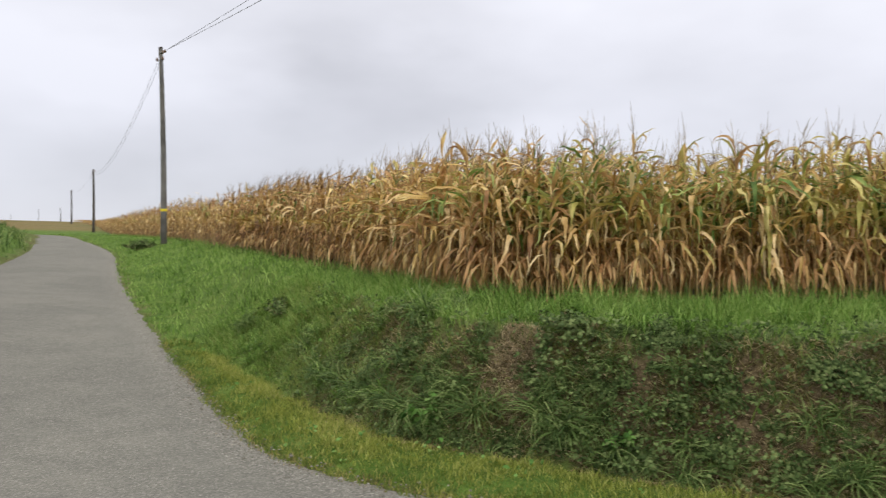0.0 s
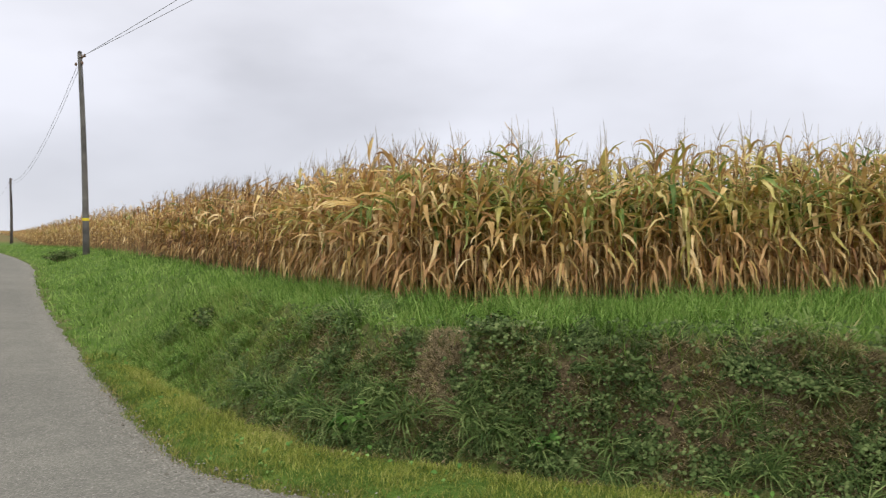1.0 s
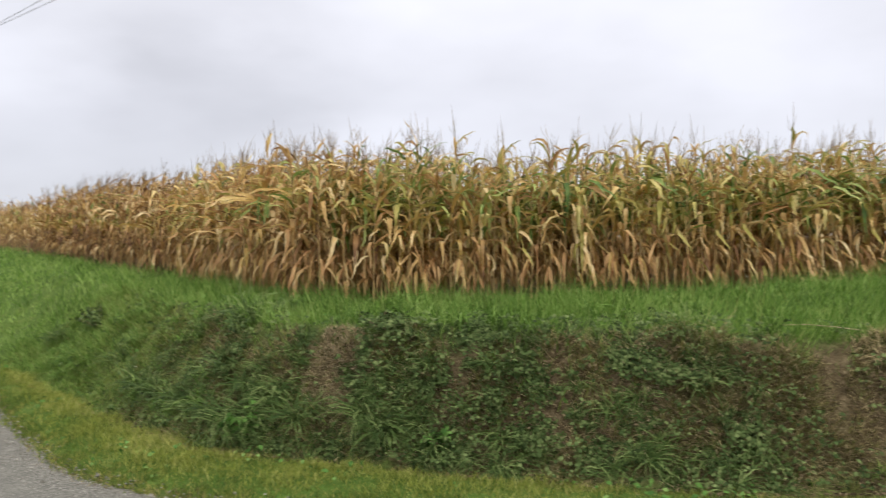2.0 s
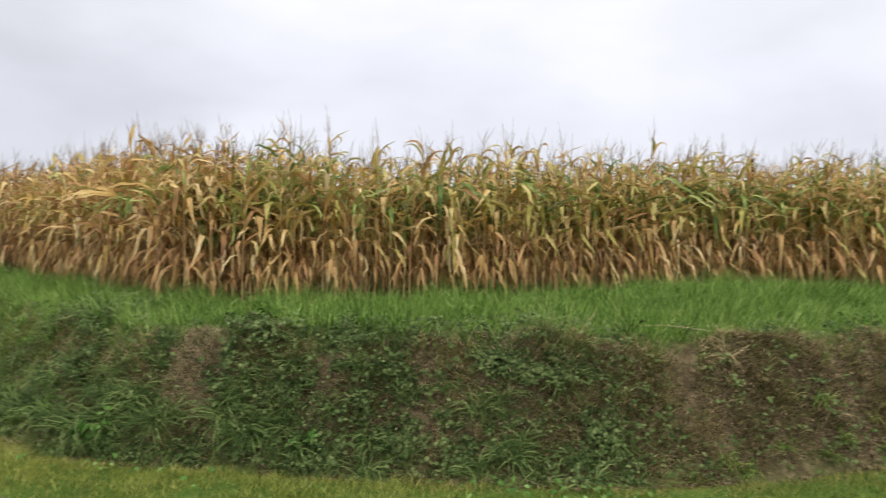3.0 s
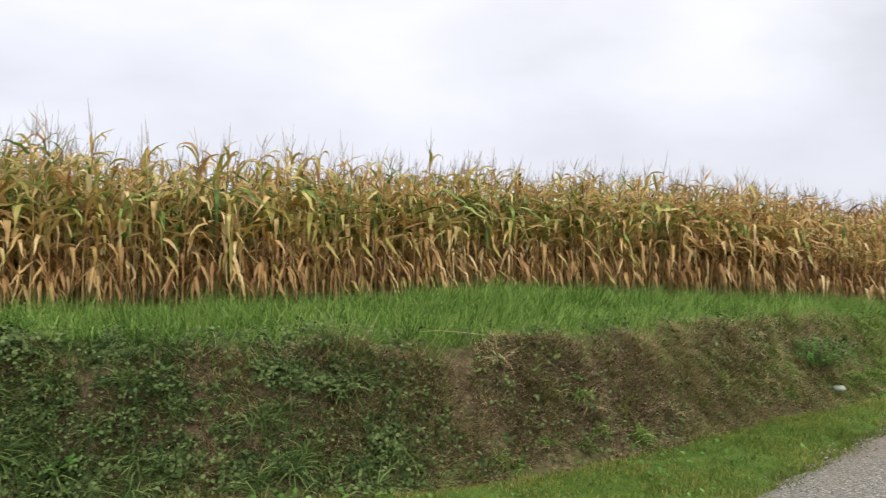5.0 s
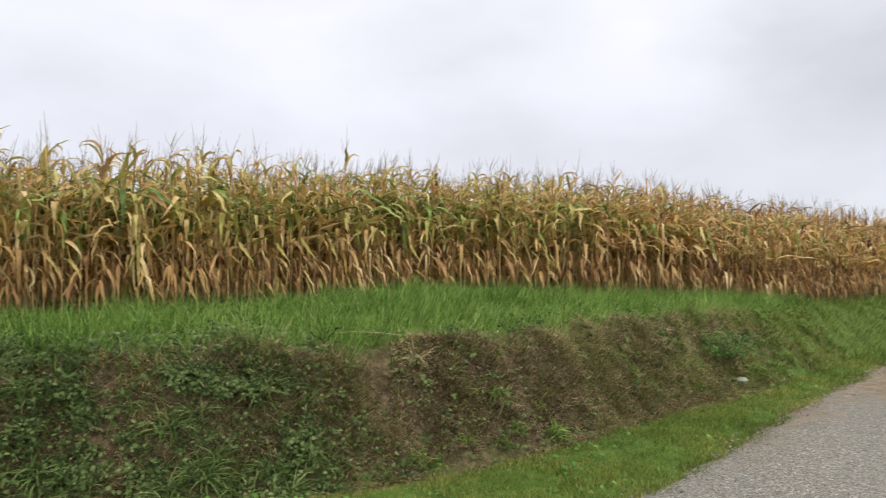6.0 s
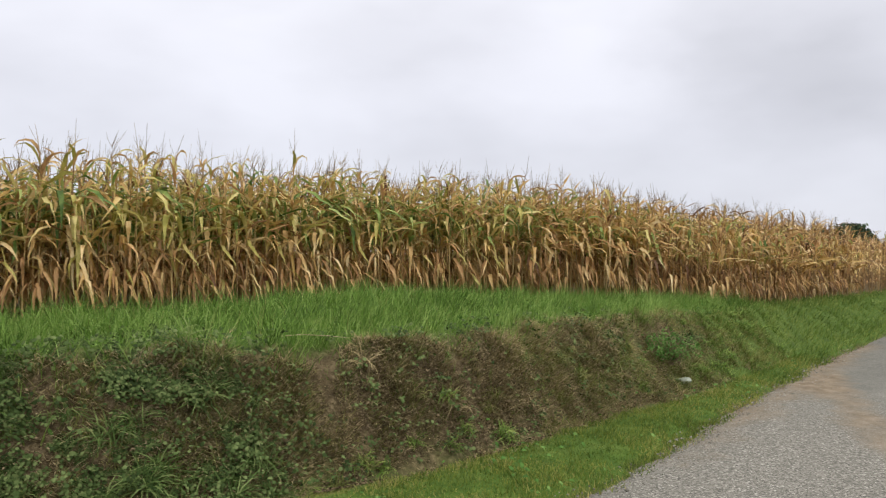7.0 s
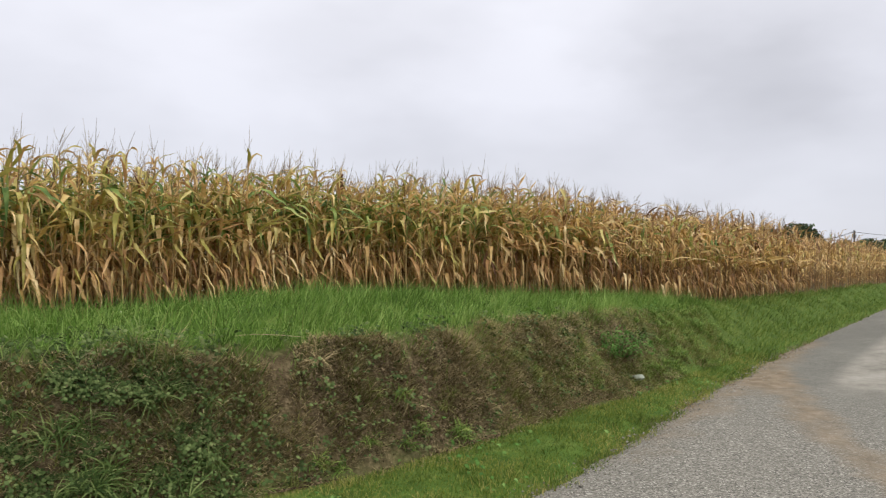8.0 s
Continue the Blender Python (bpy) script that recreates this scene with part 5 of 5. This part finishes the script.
# ---- poles and wires ----
def utility_pole(x, y, top, thick, wood, label, lean=0.0, band=False, arm=0.0):
    """A tapered wooden pole with its fittings. lean: metres sideways at the top. Returns the height of its foot."""
    z0 = ground_at(x, y)
    h = top - z0
    base = tagged(new("utility_pole"), label, "utility pole", "poles along the lane")
    base.matrix_basis = Matrix.Translation((x, y, z0))
    k = np.linspace(0, 1, 9)
    bend = 0.05 * np.sin(k * 3.0)
    pts = np.stack([lean * k + bend, 0 * k, -0.3 + k * (h + 0.3)], 1)
    v, f = tube(pts, thick * (1 - 0.38 * k), 14)
    part("shaft", mesh_from("shaft", v, f, [M[wood]], smooth=True), base)
    if band:
        t = 1.43 / h
        c = lean * t + 0.05 * math.sin(3.0 * t)
        r = thick * (1 - 0.38 * t) + 0.004
        v, f = tube([(c, 0, 1.39), (c, 0, 1.50)], [r, r], 16)
        part("marker_band", mesh_from("marker_band", v, f, [M["yellow"]]), base, label="yellow painted marker band")
    cx = lean + 0.01
    v, f = tube([(cx + 0.02, -0.10, h - 0.19), (cx + 0.22, -0.10, h - 0.16)], [0.025, 0.02], 6)
    bracket = part("bracket", mesh_from("bracket", v, f, [M["steel"]]), base, label="short steel bracket")
    for i, (dx, dz) in enumerate(((0.13, -0.24), (0.22, -0.20), (0.12, -0.50), (-0.12, -0.55))):
        v, f = tube([(cx + dx, -0.10, h + dz), (cx + dx, -0.10, h + dz + 0.05), (cx + dx, -0.10, h + dz + 0.09), (cx + dx, -0.10, h + dz + 0.15)], [0.025, 0.055, 0.05, 0.02], 8)
        part("insulator", mesh_from("insulator", v, f, [M["porcelain"]]), bracket if i < 2 else base)
    v, f = tube([(cx, 0, h - 0.02), (cx, 0, h + 0.05), (cx, 0, h + 0.09)], [thick * 0.66, thick * 0.6, 0.02], 10)
    part("cap", mesh_from("cap", v, f, [M["pole_dark"]]), base)
    v, f = tube([(cx + thick * 0.7, -0.05, h - 0.45), (cx + thick * 0.6, -0.09, h - 0.9), (cx + thick * 0.5, -0.1, h - 1.5)], [0.02, 0.02, 0.015], 6)
    part("cable_clamp", mesh_from("cable_clamp", v, f, [M["cable"]]), base)
    if arm:
        v, f = tube([(cx - arm, 0, h - 0.3), (cx + arm, 0, h - 0.3)], [0.06, 0.06], 6)
        part("crossarm", mesh_from("crossarm", v, f, [M["pole_dark"]]), base)
        v, f = tube([(cx + 0.32, 0, h - 1.2), (cx + 0.32, 0, h - 0.6)], [0.22, 0.22], 10)
        part("transformer", mesh_from("transformer", v, f, [M["steel"]]), base)
    return z0


def wire(a, b, sag, r, label="thin overhead line between two poles"):
    a, b = np.array(a, float), np.array(b, float)
    t = np.linspace(0, 1, 25)[:, None]
    p = a + (b - a) * t
    p[:, 2] -= 4 * sag * (t * (1 - t))[:, 0]
    v, f = tube(p, np.full(25, r), 5)
    tagged(new("overhead_wire", mesh_from("overhead_wire", v, f, [M["cable"]])), label, "wire", "overhead lines")


P1, P2, P3, P4, P5, P6 = (-11.68, 33.0), (-40.1, 90.5), (-73.0, 155.0), (-126.0, 260.0), (-205.0, 400.0), (-263.0, 480.0)
P0 = (19.5, -6.5)
utility_pole(*P1, 9.77, 0.135, "pole_wood", "weathered grey wooden pole with a yellow band beside the maize", -0.12, True)
utility_pole(*P2, 9.85, 0.17, "pole_dark", "dark wooden utility pole on the slope by the lane")
utility_pole(*P3, 11.6, 0.18, "pole_dark", "dark wooden utility pole on the slope by the lane")
utility_pole(*P4, 12.4, 0.16, "pole_dark", "dark distant utility pole on the hill")
utility_pole(*P5, 17.6, 0.13, "pole_wood", "thin distant utility pole on the hill")
utility_pole(*P6, 17.4, 0.13, "pole_wood", "thin distant utility pole on the hill")
utility_pole(*P0, 12.0, 0.135, "pole_wood", "weathered grey wooden pole across the road")
wire((-11.58, 32.9, 9.66), (P0[0], P0[1], 10.07), 0.25, 0.009)
wire((-11.54, 32.9, 9.68), (P0[0] + 0.3, P0[1], 11.76), 0.25, 0.009)
wire((-11.93, 33.0, 9.17), (P2[0], P2[1], 9.6), 1.3, 0.008)
wire((-11.88, 33.0, 9.02), (P2[0] + 0.1, P2[1], 9.35), 1.3, 0.008)
wire((P2[0], P2[1], 9.5), (P3[0], P3[1], 11.2), 0.8, 0.007)
FAR = [(114.7, 13.5, 4.6), (131.6, 32.4, 5.0), (166.7, 52.8, 4.2)]
for px, py, pz in FAR:
    utility_pole(px, py, pz, 0.17, "pole_dark", "distant dark pole with a crossarm beyond the field", arm=0.7)
for (ax, ay, az), (bx, by, bz) in zip(FAR[:-1], FAR[1:]):
    for d in (-0.6, 0.6):
        wire((ax + d, ay, az - 0.2), (bx + d, by, bz - 0.2), 0.7, 0.028)


# ---- far trees ----
def tree(x, y, top, wide, seed, bare=0.3):
    """A tree: bent trunk, limbs, and a crown of many leaf clumps with gaps and an uneven outline."""
    rnd = np.random.default_rng(seed)
    z0 = ground_at(x, y)
    h = top - z0
    base = tagged(new("tree"), "distant dark green broad-leaved tree beyond the maize", "tree", "trees beyond the field")
    base.matrix_basis = Matrix.Translation((x, y, z0))
    v, f = tube([(0, 0, -0.3), (0.1, 0, h * 0.3), (0.0, 0.1, h * 0.6), (0.1, 0, h * 0.85)], [h * 0.035, h * 0.028, h * 0.018, h * 0.006], 8)
    part("trunk", mesh_from("trunk", v, f, [M["bark"]], smooth=True), base)
    lobes = []
    for i in range(11):
        a, el = rnd.uniform(0, 6.28), rnd.uniform(-0.2, 1.0)
        r = wide / 2 * rnd.uniform(0.45, 0.8)
        c = np.array([r * math.cos(a) * math.cos(el), r * math.sin(a) * math.cos(el), h * (bare + 0.35 * (1 - bare)) + (h * 0.42) * math.sin(el)])
        lobes.append((c, wide * rnd.uniform(0.16, 0.28)))
        p0 = np.array([0, 0, h * rnd.uniform(0.25, 0.55)])
        v, f = tube([p0, p0 + (c - p0) * 0.5 + np.array([0, 0, 0.03 * h]), c], [h * 0.014, h * 0.009, h * 0.003], 5)
        part("limb", mesh_from("limb", v, f, [M["bark"]]), base)
    lobes.append((np.array([0, 0, h * 0.82]), wide * 0.22))
    cs, aims = [], []
    for c, r in lobes:
        d = rnd.normal(size=(150, 3))
        d /= np.linalg.norm(d, axis=1)[:, None]
        q = c + d * (r * rnd.uniform(0.45, 1.12, 150) ** 0.6)[:, None] * np.array([1, 1, 0.8])
        cs.append(q)
        aims.append(d)
    cs = np.vstack(cs)
    cs[:, 2] = np.minimum(cs[:, 2], h)
    v, f = leaf_cards(cs, np.vstack(aims), (0.35, 0.75), rnd, 0.8)
    part("crown", mesh_from("crown", v, f, [M["tree_leaf"]]), base)


tree(136.4, 42.1, 6.2, 7.5, 1)
tree(132.4, 45.8, 5.4, 5.0, 2)
tree(154, 52, 5.9, 5.5, 3)
for i, (u, top) in enumerate(((72.5, 3.6), (76.5, 4.1), (80.5, 4.4), (84.5, 4.3), (89, 4.8))):
    tree(150 * 0.750 + u * 0.661, 150 * 0.661 - u * 0.750, top, 6.0, 10 + i, 0.15)
tree(101.5, 20.8, 2.5, 4.6, 20, 0.35)
tree(106.0, 19.5, 2.7, 4.6, 21, 0.35)
